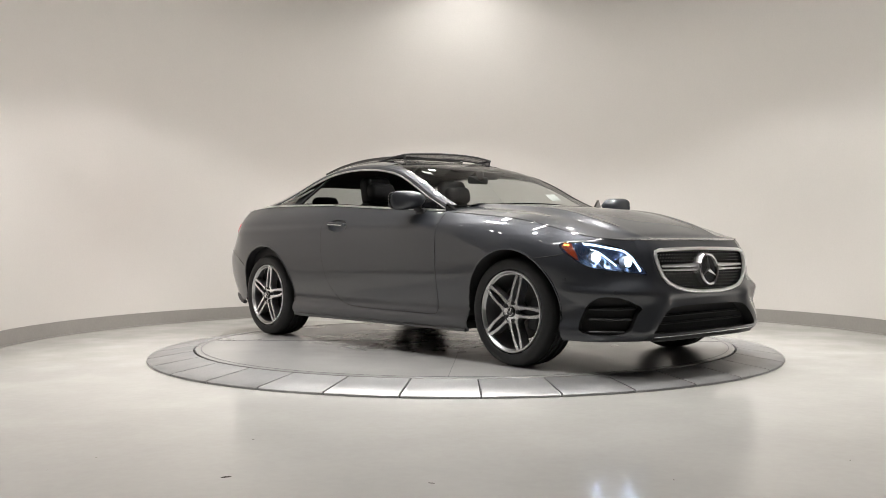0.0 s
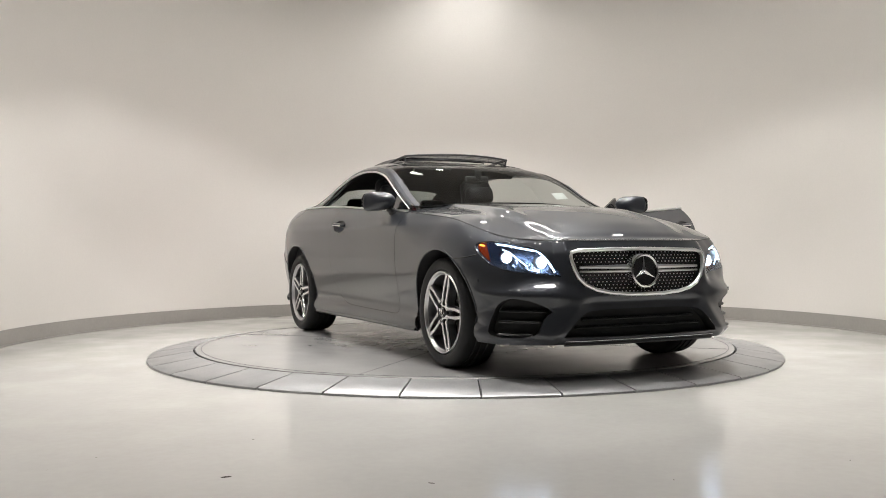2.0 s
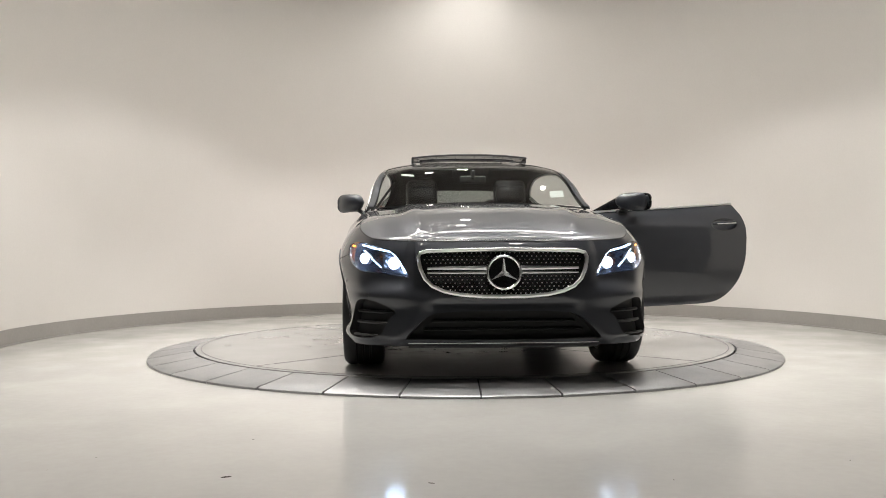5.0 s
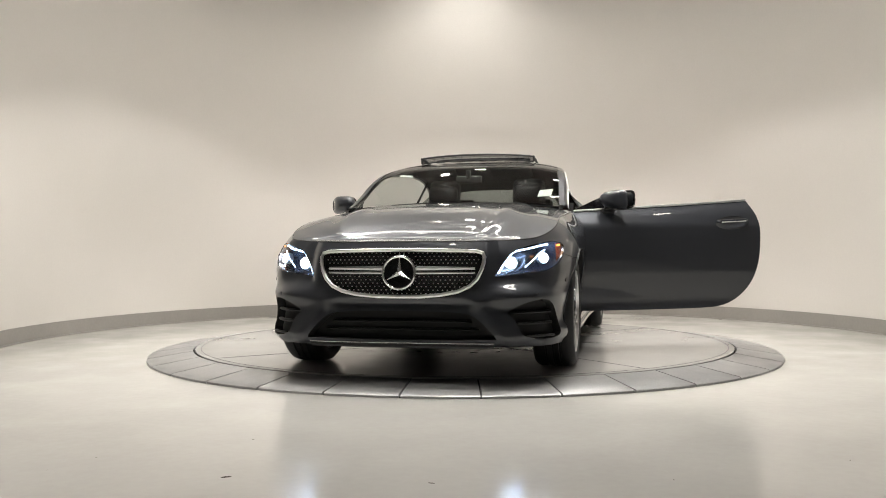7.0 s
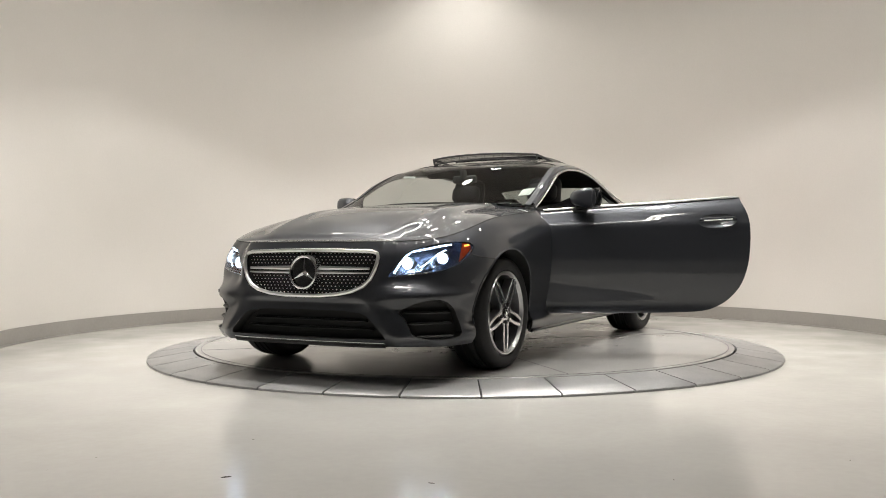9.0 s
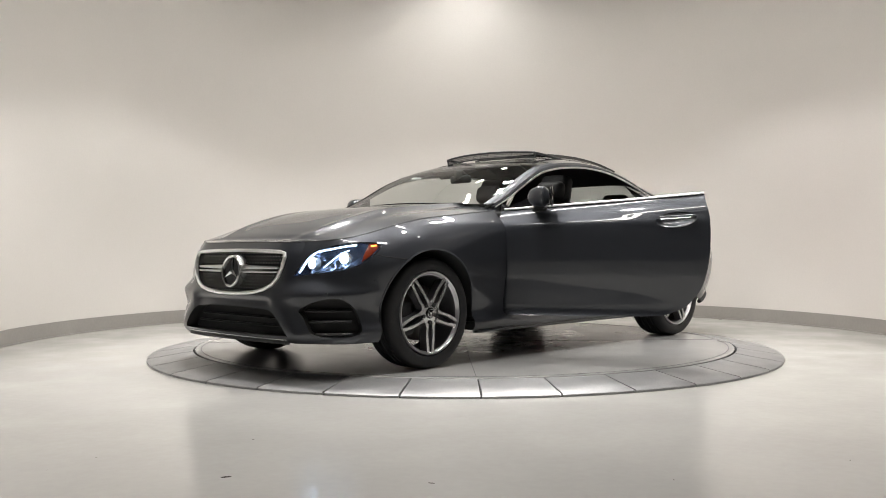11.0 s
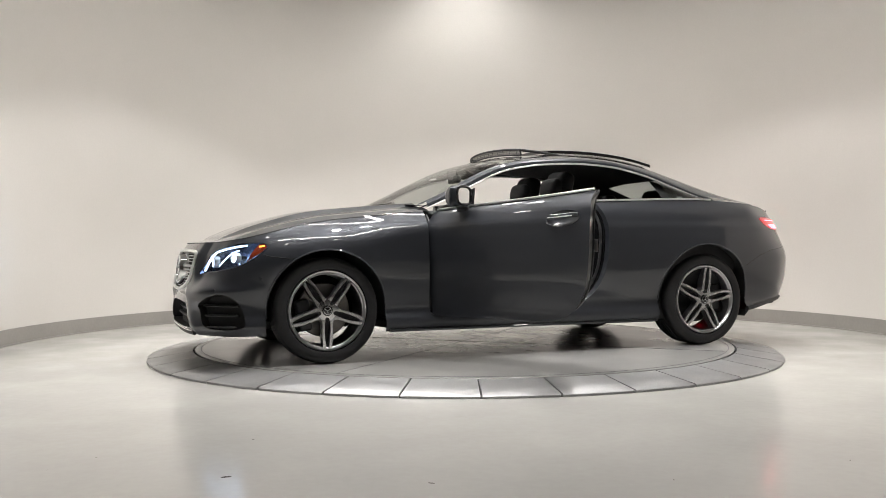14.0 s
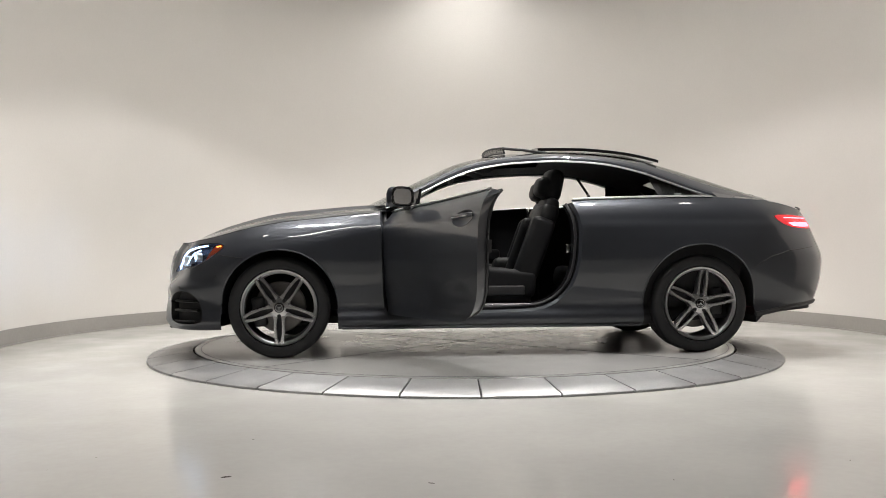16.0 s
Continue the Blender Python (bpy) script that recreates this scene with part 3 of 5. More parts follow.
# ---- greenhouse ----
RAIL = [(0.80, 0.785, 1.005), (0.56, 0.755, 1.105), (0.36, 0.737, 1.218), (0.13, 0.702, 1.312), (-0.13, 0.675, 1.354), (-0.5, 0.632, 1.378), (-0.85, 0.605, 1.358),
        (-1.13, 0.608, 1.298), (-1.36, 0.64, 1.208), (-1.62, 0.70, 1.106), (-2.0, 0.76, 1.055)]
RIDGE = [(0.88, 1.03), (0.68, 1.125), (0.45, 1.238), (0.21, 1.352), (-0.06, 1.412), (-0.45, 1.440), (-0.84, 1.432), (-1.18, 1.394), (-1.5, 1.308), (-1.80, 1.212), (-2.12, 1.09)]
keys = list(range(11))
RX, RY, RZ = (curve(keys, [p[k] for p in RAIL], 0.28) for k in range(3))
TX, TZ = (curve(keys, [p[k] for p in RIDGE], 0.28) for k in range(2))


def roof(k, q, off=0.0):
    a = abs(q)
    x = TX(k) + (RX(k) - TX(k)) * a ** 2.5
    z = TZ(k) + (RZ(k) - TZ(k)) * a ** 3.6
    return (float(x), float(RY(k) * q), float(z) + off)


def roof_piece(k0, k1, q0, q1, off=0.0, rows=30, cols=25, thick=0.0):
    verts, faces = [], []
    ks, qs = np.linspace(k0, k1, rows), np.linspace(q0, q1, cols)
    for o in ((off,) if not thick else (off, off - thick)):
        base = len(verts)
        for k in ks:
            for q in qs:
                verts.append(roof(k, q, o))
        for i in range(rows - 1):
            for j in range(cols - 1):
                faces.append((base + i * cols + j, base + i * cols + j + 1, base + (i + 1) * cols + j + 1, base + (i + 1) * cols + j))
    if thick:
        n = rows * cols
        rim = [j for j in range(cols)] + [i * cols + cols - 1 for i in range(1, rows)] + [(rows - 1) * cols + j for j in range(cols - 2, -1, -1)] + [i * cols for i in range(rows - 2, 0, -1)]
        for i in range(len(rim)):
            a, b = rim[i], rim[(i + 1) % len(rim)]
            faces.append((a, b, b + n, a + n))
    return verts, faces


WS = 3.78           # the windscreen's upper edge, on the greenhouse's own scale
part("windscreen", roof_piece(0.0, WS, -0.955, 0.955, -0.004), M_GLASS, car, "clear windscreen")
part("rear_window", roof_piece(7.15, 9.75, -0.86, 0.86, -0.004), M_TINT, car, "tinted rear window")
frame_bits = [roof_piece(0.0, 10, s * 0.955, s, rows=80, cols=4) for s in (-1, 1)] + [roof_piece(WS, 10, s * 0.9, s * 0.955, rows=60, cols=4) for s in (-1, 1)]
frame_bits += [roof_piece(WS, WS + 0.14, -0.9, 0.9, rows=5), roof_piece(6.9, 7.15, -0.9, 0.9, rows=5), roof_piece(9.75, 10.3, -0.9, 0.9, rows=8)]
frame_bits += [roof_piece(7.1, 9.8, s * 0.86, s * 0.9, rows=20, cols=3) for s in (-1, 1)]
part("roof", welded(joined(*frame_bits)), M_PAINT, car)
glass_bits = [roof_piece(WS + 0.14, 4.2, -0.9, 0.9, 0.0, 8), roof_piece(5.2, 6.9, -0.9, 0.9, 0.0, 14)] + [roof_piece(4.2, 5.2, s * 0.66, s * 0.9, 0.0, 14, 6) for s in (-1, 1)]
part("panoramic_roof", welded(joined(*glass_bits)), M_GLOSS, car, "gloss black glass roof around an open sunroof")
# beyond 7.15 this is an added sheet that darkens the rear window from inside
part("headliner", joined(roof_piece(WS + 0.03, 4.2, -0.95, 0.95, -0.03, 8), roof_piece(5.2, 8.05, -0.97, 0.97, -0.035, 18), *[roof_piece(8.05, 9.7, s * 0.70, s * 0.97, -0.035, 12, 6) for s in (-1, 1)], *[roof_piece(4.2, 5.2, s * 0.68, s * 0.97, -0.035, 14, 6) for s in (-1, 1)]), M_CARPET, car, "black headliner, carried over the rear window to darken it")
for s in (-1, 1):
    part("pillar_trim", roof_piece(0.05, 10, s * 0.95, s * 0.985, -0.03, 60, 4), M_CARPET, car, "black inner pillar trim")

# the sunroof's glass, slid back over the roof and tilted up behind
part("sunroof_panel", moved(roof_piece(5.0, 7.7, -0.62, 0.62, 0.0, 18, 17, 0.022), Matrix.Translation((0.06, 0, 0.03)) @ Matrix.Translation((-0.4, 0, 1.43)) @ pose(0, 0, 0, 0, 1.6, 0) @ Matrix.Translation((0.4, 0, -1.43))), M_GLOSS, car, "raised black sunroof glass panel")
bar = [(-0.065 - 0.07 * (abs(q) ** 2.5), 0.455 * q, 1.466 - 0.018 * q * q) for q in np.linspace(-1, 1, 25)]
low = [(p[0] - 0.01, p[1], p[2] - 0.040) for p in bar]
deflector = tube("wind_deflector", [low[0]] + bar + [low[-1]], 0.008, M_BLACK, car, "black sunroof wind deflector with mesh net")
mesh_bits = [sweep([a, b], 0.0016, 4) for a, b in zip(bar[1:-1:2], low[1:-1:2])] + [sweep([(p[0], p[1], p[2] - h) for p in bar], 0.0014, 4) for h in (0.015, 0.030)]
part("net", joined(*mesh_bits, sweep(low, 0.006, 6)), M_BLACK, deflector)
part("net_cloth", band([(p[0] - 0.004, p[1], p[2]) for p in bar], [(p[0] - 0.004, p[1], p[2]) for p in low], False), M_NET, deflector, "black see-through net")
for s in (-1, 1):
    arm = [(-0.13, 0.455 * s, 1.446), (-0.28, 0.452 * s, 1.436), (-0.46, 0.45 * s, 1.415)]
    tube("deflector_arm", arm, 0.010, M_BLACK, deflector)

# the shoulders between roof rail and body side, behind the side windows
for s in (-1, 1):
    a, b = [], []
    for k in np.linspace(8.9, 10.3, 18):
        r = roof(k, s)
        e = skin(np.array([m_at(r[0])]), np.array([float(TOP_Z(r[0]))]))[0]
        a.append(r)
        b.append((e[0], e[1] * s, e[2]))
    part("shoulder", band(a, b, False), M_PAINT, car)
    # painted side rail above the side windows, and the chrome round them
    ks = np.linspace(0.3, 9.25, 64)
    up_edge = [Vector(roof(k, s)) for k in ks]
    drop = np.interp(ks, [0.3, 2, 4, 6, 7.5, 9.25], [0.034, 0.044, 0.034, 0.032, 0.040, 0.035])
    mid_edge = [p + Vector((0, (0.008 + 0.3 * d) * s, -0.4 * d)) for p, d in zip(up_edge, drop)]
    low_edge = [p + Vector((0, (0.008 + 0.5 * d) * s, -d)) for p, d in zip(up_edge, drop)]
    in_edge = [p + Vector((0, -0.035 * s, 0.0)) for p in low_edge]
    part("side_rail", joined(band(up_edge, mid_edge, False), band(mid_edge, low_edge, False)), M_PAINT, car)
    part("rail_lining", band(low_edge, in_edge, False), M_BLACK, car)
    tube("roof_chrome", [p + Vector((0, 0.002 * s, -0.004)) for p in low_edge], [float(v) for v in np.linspace(0.004, 0.0075, 20)] + [0.0075] * 44, M_TRIM, car, "bright chrome window trim", 6)
    xs = np.linspace(-1.56, -0.565, 24)
    e = skin(np.array([m_at(x) for x in xs]), TOP_Z(xs), 0.004)
    tube("belt_chrome", [(p[0], p[1] * s, p[2] + 0.005) for p in e], 0.008, M_TRIM, car, "bright chrome window trim", 6)
    # rear corner of the side glass with its black post
    tri = []
    for x0 in np.linspace(-1.22, -1.55, 10):
        kk = float(np.interp(-x0, [-RX(k) for k in np.linspace(0, 10, 200)], np.linspace(0, 10, 200)))
        r = roof(kk, s, -0.02)
        e = skin(np.array([m_at(x0)]), np.array([float(TOP_Z(x0))]), -0.02)[0]
        tri.append(((r[0], r[1] - 0.012 * s, r[2]), (e[0], e[1] * s, e[2])))
    part("quarter_glass", band([t[0] for t in tri], [t[1] for t in tri], False), M_TINT, car, "small fixed rear side window")
    kk = float(np.interp(0.93, [-RX(k) for k in np.linspace(0, 10, 200)], np.linspace(0, 10, 200)))
    r = roof(kk, s, -0.03)
    e = skin(np.array([m_at(-1.14)]), np.array([float(TOP_Z(-1.14))]), -0.03)[0]
    if s < 0:
        tube("window_post", [(r[0], r[1] - 0.01 * s, r[2]), (e[0], e[1] * s, e[2])], 0.011, M_GAP, car, "black post before the rear corner glass", 6)
    trim = []
    for x0 in np.linspace(-1.19, -1.62, 14):
        kk = float(np.interp(-x0, [-RX(k) for k in np.linspace(0, 10, 200)], np.linspace(0, 10, 200)))
        r = roof(kk, s, -0.03)
        e = skin(np.array([m_at(x0)]), np.array([float(TOP_Z(x0))]), -0.07)[0]
        lean = 0.03 * (x0 + 1.6) / 0.5
        trim.append(((r[0] + lean, r[1] - 0.05 * s, r[2]), (e[0] - lean, e[1] * s, e[2] - 0.02)))
    part("rear_pillar_trim", band([t[0] for t in trim], [t[1] for t in trim], False), M_CARPET, car, "black inner rear pillar trim")
    # inner lining of the rear quarters and the far side
    part("side_lining", sided(grid_piece([(m_at(-0.62), 0.2), (m_at(-1.75), 0.2), (m_at(-1.75), 1.2), (m_at(-0.62), 1.2)], (), -0.07), s < 0), M_LEATHER, car, "black interior side panel")
    part("window_ledge", band([(p[0], p[1] * s, p[2]) for p in skin(np.array([m_at(x) for x in xs]), TOP_Z(xs), 0.0)], [(p[0], p[1] * s, p[2]) for p in skin(np.array([m_at(x) for x in xs]), TOP_Z(xs) - 0.006, -0.08)], False), M_BLACK, car)

# ---- doors ----
PIVOT = (0.71, 0.885, 0.0)
DOOR_IN = shrink(DOOR, 0.004)
HANDLE_CUP = [(m_at(-0.395 + 0.125 * math.cos(a)), 0.897 + 0.048 * math.sin(a) - 0.006 * math.cos(a)) for a in np.linspace(0, 2 * math.pi, 28, endpoint=False)]


def handle_bowl(s):
    """The hollow behind the door handle, pressed into the skin."""
    c = np.mean(np.array(HANDLE_CUP), 0)
    verts, faces = [], []
    n, rings = len(HANDLE_CUP), (1.0, 0.94, 0.82, 0.6, 0.3, 0.02)
    for r in rings:
        g = c + (np.array(HANDLE_CUP) - c) * r
        v = skin(g[:, 0], g[:, 1], -0.03 * (1 - r ** 2.5))
        verts += [(p[0], p[1] * s, p[2]) for p in v]
    for i in range(len(rings) - 1):
        faces += [(i * n + k, i * n + (k + 1) % n, (i + 1) * n + (k + 1) % n, (i + 1) * n + k) for k in range(n)]
    return verts, faces



def door_bits(s):
    """Outer skin, edge and inner panel of a door, closed, on the left (s = 1) or the right."""
    skin_piece = grid_piece(DOOR_IN, (HANDLE_CUP,), 0.0, s < 0)
    rim = band(edge_points(DOOR_IN, 0.0, s < 0), edge_points(shrink(DOOR_IN, 0.042), -0.095, s < 0))
    lining = grid_piece(shrink(DOOR_IN, 0.040), (), -0.096, s < 0)
    return skin_piece, rim, lining


def at_pivot(piece, s):
    return [(v[0] - PIVOT[0], v[1] - PIVOT[1] * s, v[2]) for v in piece[0]], piece[1]


def mirror_shell(s):
    """A door mirror's housing, its foot and its glass, about its own middle."""
    verts, faces = [], []
    n, k = 20, 14
    for i in range(n + 1):
        u = i / n
        y = -0.105 + 0.205 * u
        h = 0.068 * (1 - abs(2 * u - 1.04) ** 4.5) ** 0.5 * (0.86 + 0.16 * u) if abs(2 * u - 1.04) < 1 else 0.004
        d = 0.075 * max(0.08, 1 - abs(2 * u - 0.8) ** 3.2 * 0.75)
        for j in range(k):
            a = 2 * math.pi * j / k
            c, q = math.cos(a), math.sin(a)
            x = d * (abs(c) ** 0.9) * (1 if c > 0 else -0.55)
            z = h * math.copysign(abs(q) ** 0.8, q)
            verts.append((x - 0.05 * u, y * s, z - 0.01 * u + 0.008))
    for i in range(n):
        for j in range(k):
            l = (j + 1) % k
            faces.append((i * k + j, i * k + l, (i + 1) * k + l, (i + 1) * k + j))
    faces += [tuple(range(k)), tuple(range(n * k, n * k + k))]
    return [(1.3 * x, 0.97 * y, 1.04 * z) for x, y, z in verts], faces


def build_door(s):
    outer, rim, lining = door_bits(s)
    d = part("door", at_pivot(joined(([tuple(v) for v in outer[0]], [list(f) for f in outer[1]])), s), M_PAINT, car,
             "driver's door standing wide open, window lowered" if s > 0 else "passenger door, shut, window lowered")
    d.matrix_local = pose(PIVOT[0], PIVOT[1] * s, 0, 0, 0, -68.4 if s > 0 else 0)
    part("door_edge", at_pivot(rim, s), M_PAINT, d, "grey painted door edge")
    seal = shrink(DOOR_IN, 0.034)
    seal_pts = edge_points(seal, -0.078, s < 0)
    tube("edge_seal", [(p[0] - PIVOT[0], p[1] - PIVOT[1] * s, p[2]) for p in seal_pts], 0.008, M_BLACK, d, "black rubber door seal", 5, True)
    part("latch", at_pivot(rounded(0.008, 0.03, 0.07, 0.003, (-0.585, 0.845 * s, 0.74)), s), M_BLACK, d, "dark door latch")
    part("door_lining", at_pivot(lining, s), M_LEATHER, d, "black leather door lining")
    part("armrest", at_pivot(rounded(0.62, 0.075, 0.10, 0.025, (0.02, 0.755 * s, 0.66)), s), M_LEATHER, d, "black padded armrest")
    part("door_pocket", at_pivot(rounded(0.70, 0.06, 0.16, 0.025, (0.15, 0.765 * s, 0.40)), s), M_BLACK, d)
    part("speaker_trim", at_pivot(rounded(0.50, 0.02, 0.012, 0.005, (0.05, 0.795 * s, 0.80)), s), M_SATIN, d, "thin silver trim strip")
    xs = np.linspace(0.74, -0.545, 40)
    ms = np.array([m_at(x) for x in xs])
    top = skin(ms, TOP_Z(xs), 0.004)
    tube("belt_chrome", [(p[0] - PIVOT[0], (p[1] - PIVOT[1]) * s, p[2] + 0.005) for p in top], 0.008, M_TRIM, d, "bright chrome window trim", 6)
    xs = np.linspace(0.70, -0.50, 40)
    sill = skin(np.array([m_at(x) for x in xs]), TOP_Z(xs) - 0.022, -0.045)
    tube("window_seal", [(p[0] - PIVOT[0], (p[1] - PIVOT[1]) * s, p[2]) for p in sill], 0.022, M_BLACK, d, "black rubber window seal", 6, flat=1.9)
    # handle in its recess
    hx = np.linspace(-0.285, -0.508, 12)
    hz = 0.905 + 0.05 * (-0.30 - hx) * 1.0
    hp = skin(np.array([m_at(x) for x in hx]), hz, 0.02)
    hp[0] = skin(np.array([m_at(hx[0])]), hz[:1], 0.004)[0]
    hp[-1] = skin(np.array([m_at(hx[-1])]), hz[-1:], 0.004)[0]
    h = tube("handle", [(p[0] - PIVOT[0], (p[1] - PIVOT[1]) * s, p[2]) for p in hp], [0.010] + [0.014] * 10 + [0.010], M_PAINT, d, "body-coloured pull handle with chrome inlay", 8)
    part("handle_recess", at_pivot(handle_bowl(s), s), M_PAINT, d, "hollow behind the handle")
    ch = [(p[0] - PIVOT[0], (p[1] + 0.010 - PIVOT[1]) * s, p[2] - 0.004) for p in hp[1:-1]]
    tube("inlay", ch, 0.0045, M_TRIM, h, "chrome strip", 6)
    # door mirror
    mx, my, mz = 0.485, 0.925, 1.055
    mp = Matrix.Translation((mx - PIVOT[0], (my - PIVOT[1]) * s, mz))
    mirror = part("mirror_housing", moved(mirror_shell(s), mp), M_PAINT, d, "dark grey door mirror housing")
    face = []
    for a in np.linspace(0, 2 * math.pi, 32, endpoint=False):
        across = 0.079 * math.copysign(abs(math.cos(a)) ** 0.55, math.cos(a))
        face.append((-0.098 - 0.26 * across, s * across, 0.004 + 0.056 * math.copysign(abs(math.sin(a)) ** 0.6, math.sin(a))))
    part("mirror_frame", joined(moved(sweep(face, 0.009, 6, True), mp)), M_GLOSS, mirror, "black mirror surround")
    part("mirror_glass", moved((face, [tuple(range(32))]), mp), M_MIRROR, mirror, "mirror glass", False)
    part("mirror_foot", joined(moved(rounded(0.07, 0.10, 0.028, 0.012, (0.01, -0.105 * s, -0.075), (s * 28, 0, 0)), mp), moved(rounded(0.10, 0.05, 0.085, 0.018, (0.01, -0.105 * s, -0.095)), mp)), M_BLACK, mirror, "black mirror foot")
    # black corner triangle behind the mirror, at the window's front
    tri = [(0.75, 0.815, 0.985), (0.44, 0.80, 1.012), (0.455, 0.775, 1.115)]
    tv = [(x - PIVOT[0], (y - PIVOT[1]) * s, z) for x, y, z in tri] + [(x - PIVOT[0], (y - 0.018 - PIVOT[1]) * s, z) for x, y, z in tri]
    part("corner_cover", (tv, [(0, 1, 2), (3, 5, 4), (0, 3, 4, 1), (1, 4, 5, 2), (2, 5, 3, 0)]), M_GLOSS, d, "black triangular corner cover", False)
    return d


doors = [build_door(1), build_door(-1)]

# the left door's frame in the body: painted jamb, seal and sill plate
jamb = part("door_jamb", band(open_edge(DOOR), open_edge(DOOR, -0.03, False, 0.016), False), M_PAINT, car, "grey painted jamb of the open door")
part("inner_jamb", band(open_edge(DOOR, -0.03, False, 0.016), open_edge(DOOR, -0.13, False, 0.05), False), M_GLOSS, jamb)
tube("door_seal", open_edge(DOOR, -0.06, False, 0.036), 0.011, M_BLACK, car, "black rubber door seal", 6)
part("jamb_right", band(open_edge(DOOR, -0.006, True), open_edge(DOOR, -0.10, True, 0.05), False), M_GAP, car)
xs = np.linspace(0.45, -0.35, 12)
plate_pts = skin(np.array([m_at(x) for x in xs]), np.full(12, 0.335), -0.075)
tube("sill_plate", [tuple(p) for p in plate_pts], 0.012, M_CHROME, car, "bright door sill plate", 6, flat=1.6)
part("striker", rounded(0.03, 0.02, 0.06, 0.005, (-0.535, 0.79, 0.72)), M_CHROME, car, "bright door striker")

# ---- wheels ----


def wheel_parts(wide):
    """Meshes of a wheel, its axis along y, its face towards +y."""
    w = wide / 2
    tyre_profile = [(0.252, w * 0.80), (0.262, w * 0.95), (0.285, w * 1.02), (0.312, w * 0.99), (0.328, w * 0.87), (0.335, w * 0.70), (0.337, w * 0.45)]
    for g in (0.33, 0.0, -0.33):
        tyre_profile += [(0.337, w * (g + 0.06)), (0.330, w * (g + 0.04)), (0.330, w * (g - 0.04)), (0.337, w * (g - 0.06))]
    tyre_profile += [(0.337, -w * 0.45), (0.335, -w * 0.70), (0.328, -w * 0.87), (0.312, -w * 0.99), (0.285, -w * 1.02), (0.262, -w * 0.95), (0.252, -w * 0.80)]
    tyre = lathe(tyre_profile, 72, "y", True)
    rim = lathe([(0.254, w * 0.86), (0.249, w * 0.93), (0.243, w * 0.90), (0.238, w * 0.80), (0.229, w * 0.55), (0.222, -w * 0.1), (0.222, -w * 0.8), (0.250, -w * 0.9), (0.256, -w * 0.85), (0.230, -w * 0.7), (0.232, w * 0.5)], 72, "y", True)
    lip = lathe([(0.2545, w * 0.885), (0.2495, w * 0.955), (0.2425, w * 0.94), (0.2325, w * 0.80), (0.230, w * 0.80), (0.243, w * 0.88), (0.252, w * 0.86)], 72, "y", True)
    dark, bright, webs = [], [], []
    for i in range(5):
        turn = Matrix.Rotation(2 * math.pi * i / 5, 4, "Y")

        def prism(pts, y0, y1, inset):
            c = np.mean(np.array(pts), 0)
            n = len(pts)
            v = [(x, y0, z) for x, z in pts] + [(c[0] + (x - c[0]) * inset, y1, c[1] + (z - c[1]) * (1 - (1 - inset) * 0.2)) for x, z in pts]
            return v, [tuple(range(n, 2 * n)), tuple(reversed(range(n)))] + [(k, (k + 1) % n, n + (k + 1) % n, n + k) for k in range(n)]

        for sgn in (-1, 1):
            bar2 = [(0.012 * sgn, 0.062), (0.044 * sgn, 0.056), (0.034 * sgn, 0.085), (0.035 * sgn, 0.12), (0.035 * sgn, 0.17), (0.026 * sgn, 0.243), (0.003 * sgn, 0.243), (0.014 * sgn, 0.19), (0.019 * sgn, 0.12), (0.016 * sgn, 0.085)]
            # the bar leans outwards a little towards the hub
            pv, pf = prism(bar2, w * 0.42, w * 0.86, 0.97)
            dark.append(moved((pv, pf), turn))
            bv, bf = prism(bar2, w * 0.86, w * 0.90, 0.9)
            bright.append(moved((bv, bf), turn))
        web = [(-0.018, 0.05), (0.018, 0.05), (0.026, 0.16), (0.022, 0.24), (-0.022, 0.24), (-0.026, 0.16)]
        webs.append(moved(prism(web, w * 0.3, w * 0.56, 0.98), turn))
    hub = lathe([(0.001, w * 0.89), (0.030, w * 0.90), (0.034, w * 0.86), (0.064, w * 0.845), (0.071, w * 0.72), (0.075, w * 0.3), (0.001, w * 0.3)], 40, "y")
    cap = lathe([(0.001, w * 0.93), (0.026, w * 0.925), (0.033, w * 0.90), (0.034, w * 0.86)], 32, "y")
    star_bits = []
    for i in range(3):
        a = 2 * math.pi * i / 3
        star_bits.append(sweep([(0, w * 0.945, 0), (0.022 * math.sin(a), w * 0.935, 0.022 * math.cos(a))], [0.004, 0.001], 6))
    star_bits.append(moved(lathe([(0.022, w * 0.935), (0.0235, w * 0.945), (0.0255, w * 0.935)], 32, "y", True), Matrix()))
    bolts = [moved(lathe([(0.001, w * 0.918), (0.012, w * 0.918), (0.0135, w * 0.80)], 10, "y"), Matrix.Translation((0.056 * math.sin(2 * math.pi * i / 5), 0.0, 0.056 * math.cos(2 * math.pi * i / 5)))) for i in range(5)]
    brake = lathe([(0.07, w * 0.05), (0.165, w * 0.05), (0.172, 0.0), (0.172, -0.02), (0.07, -0.02), (0.07, w * 0.2)], 48, "y")
    return tyre, rim, lip, dark, bright, webs, hub, cap, joined(*star_bits), bolts, brake


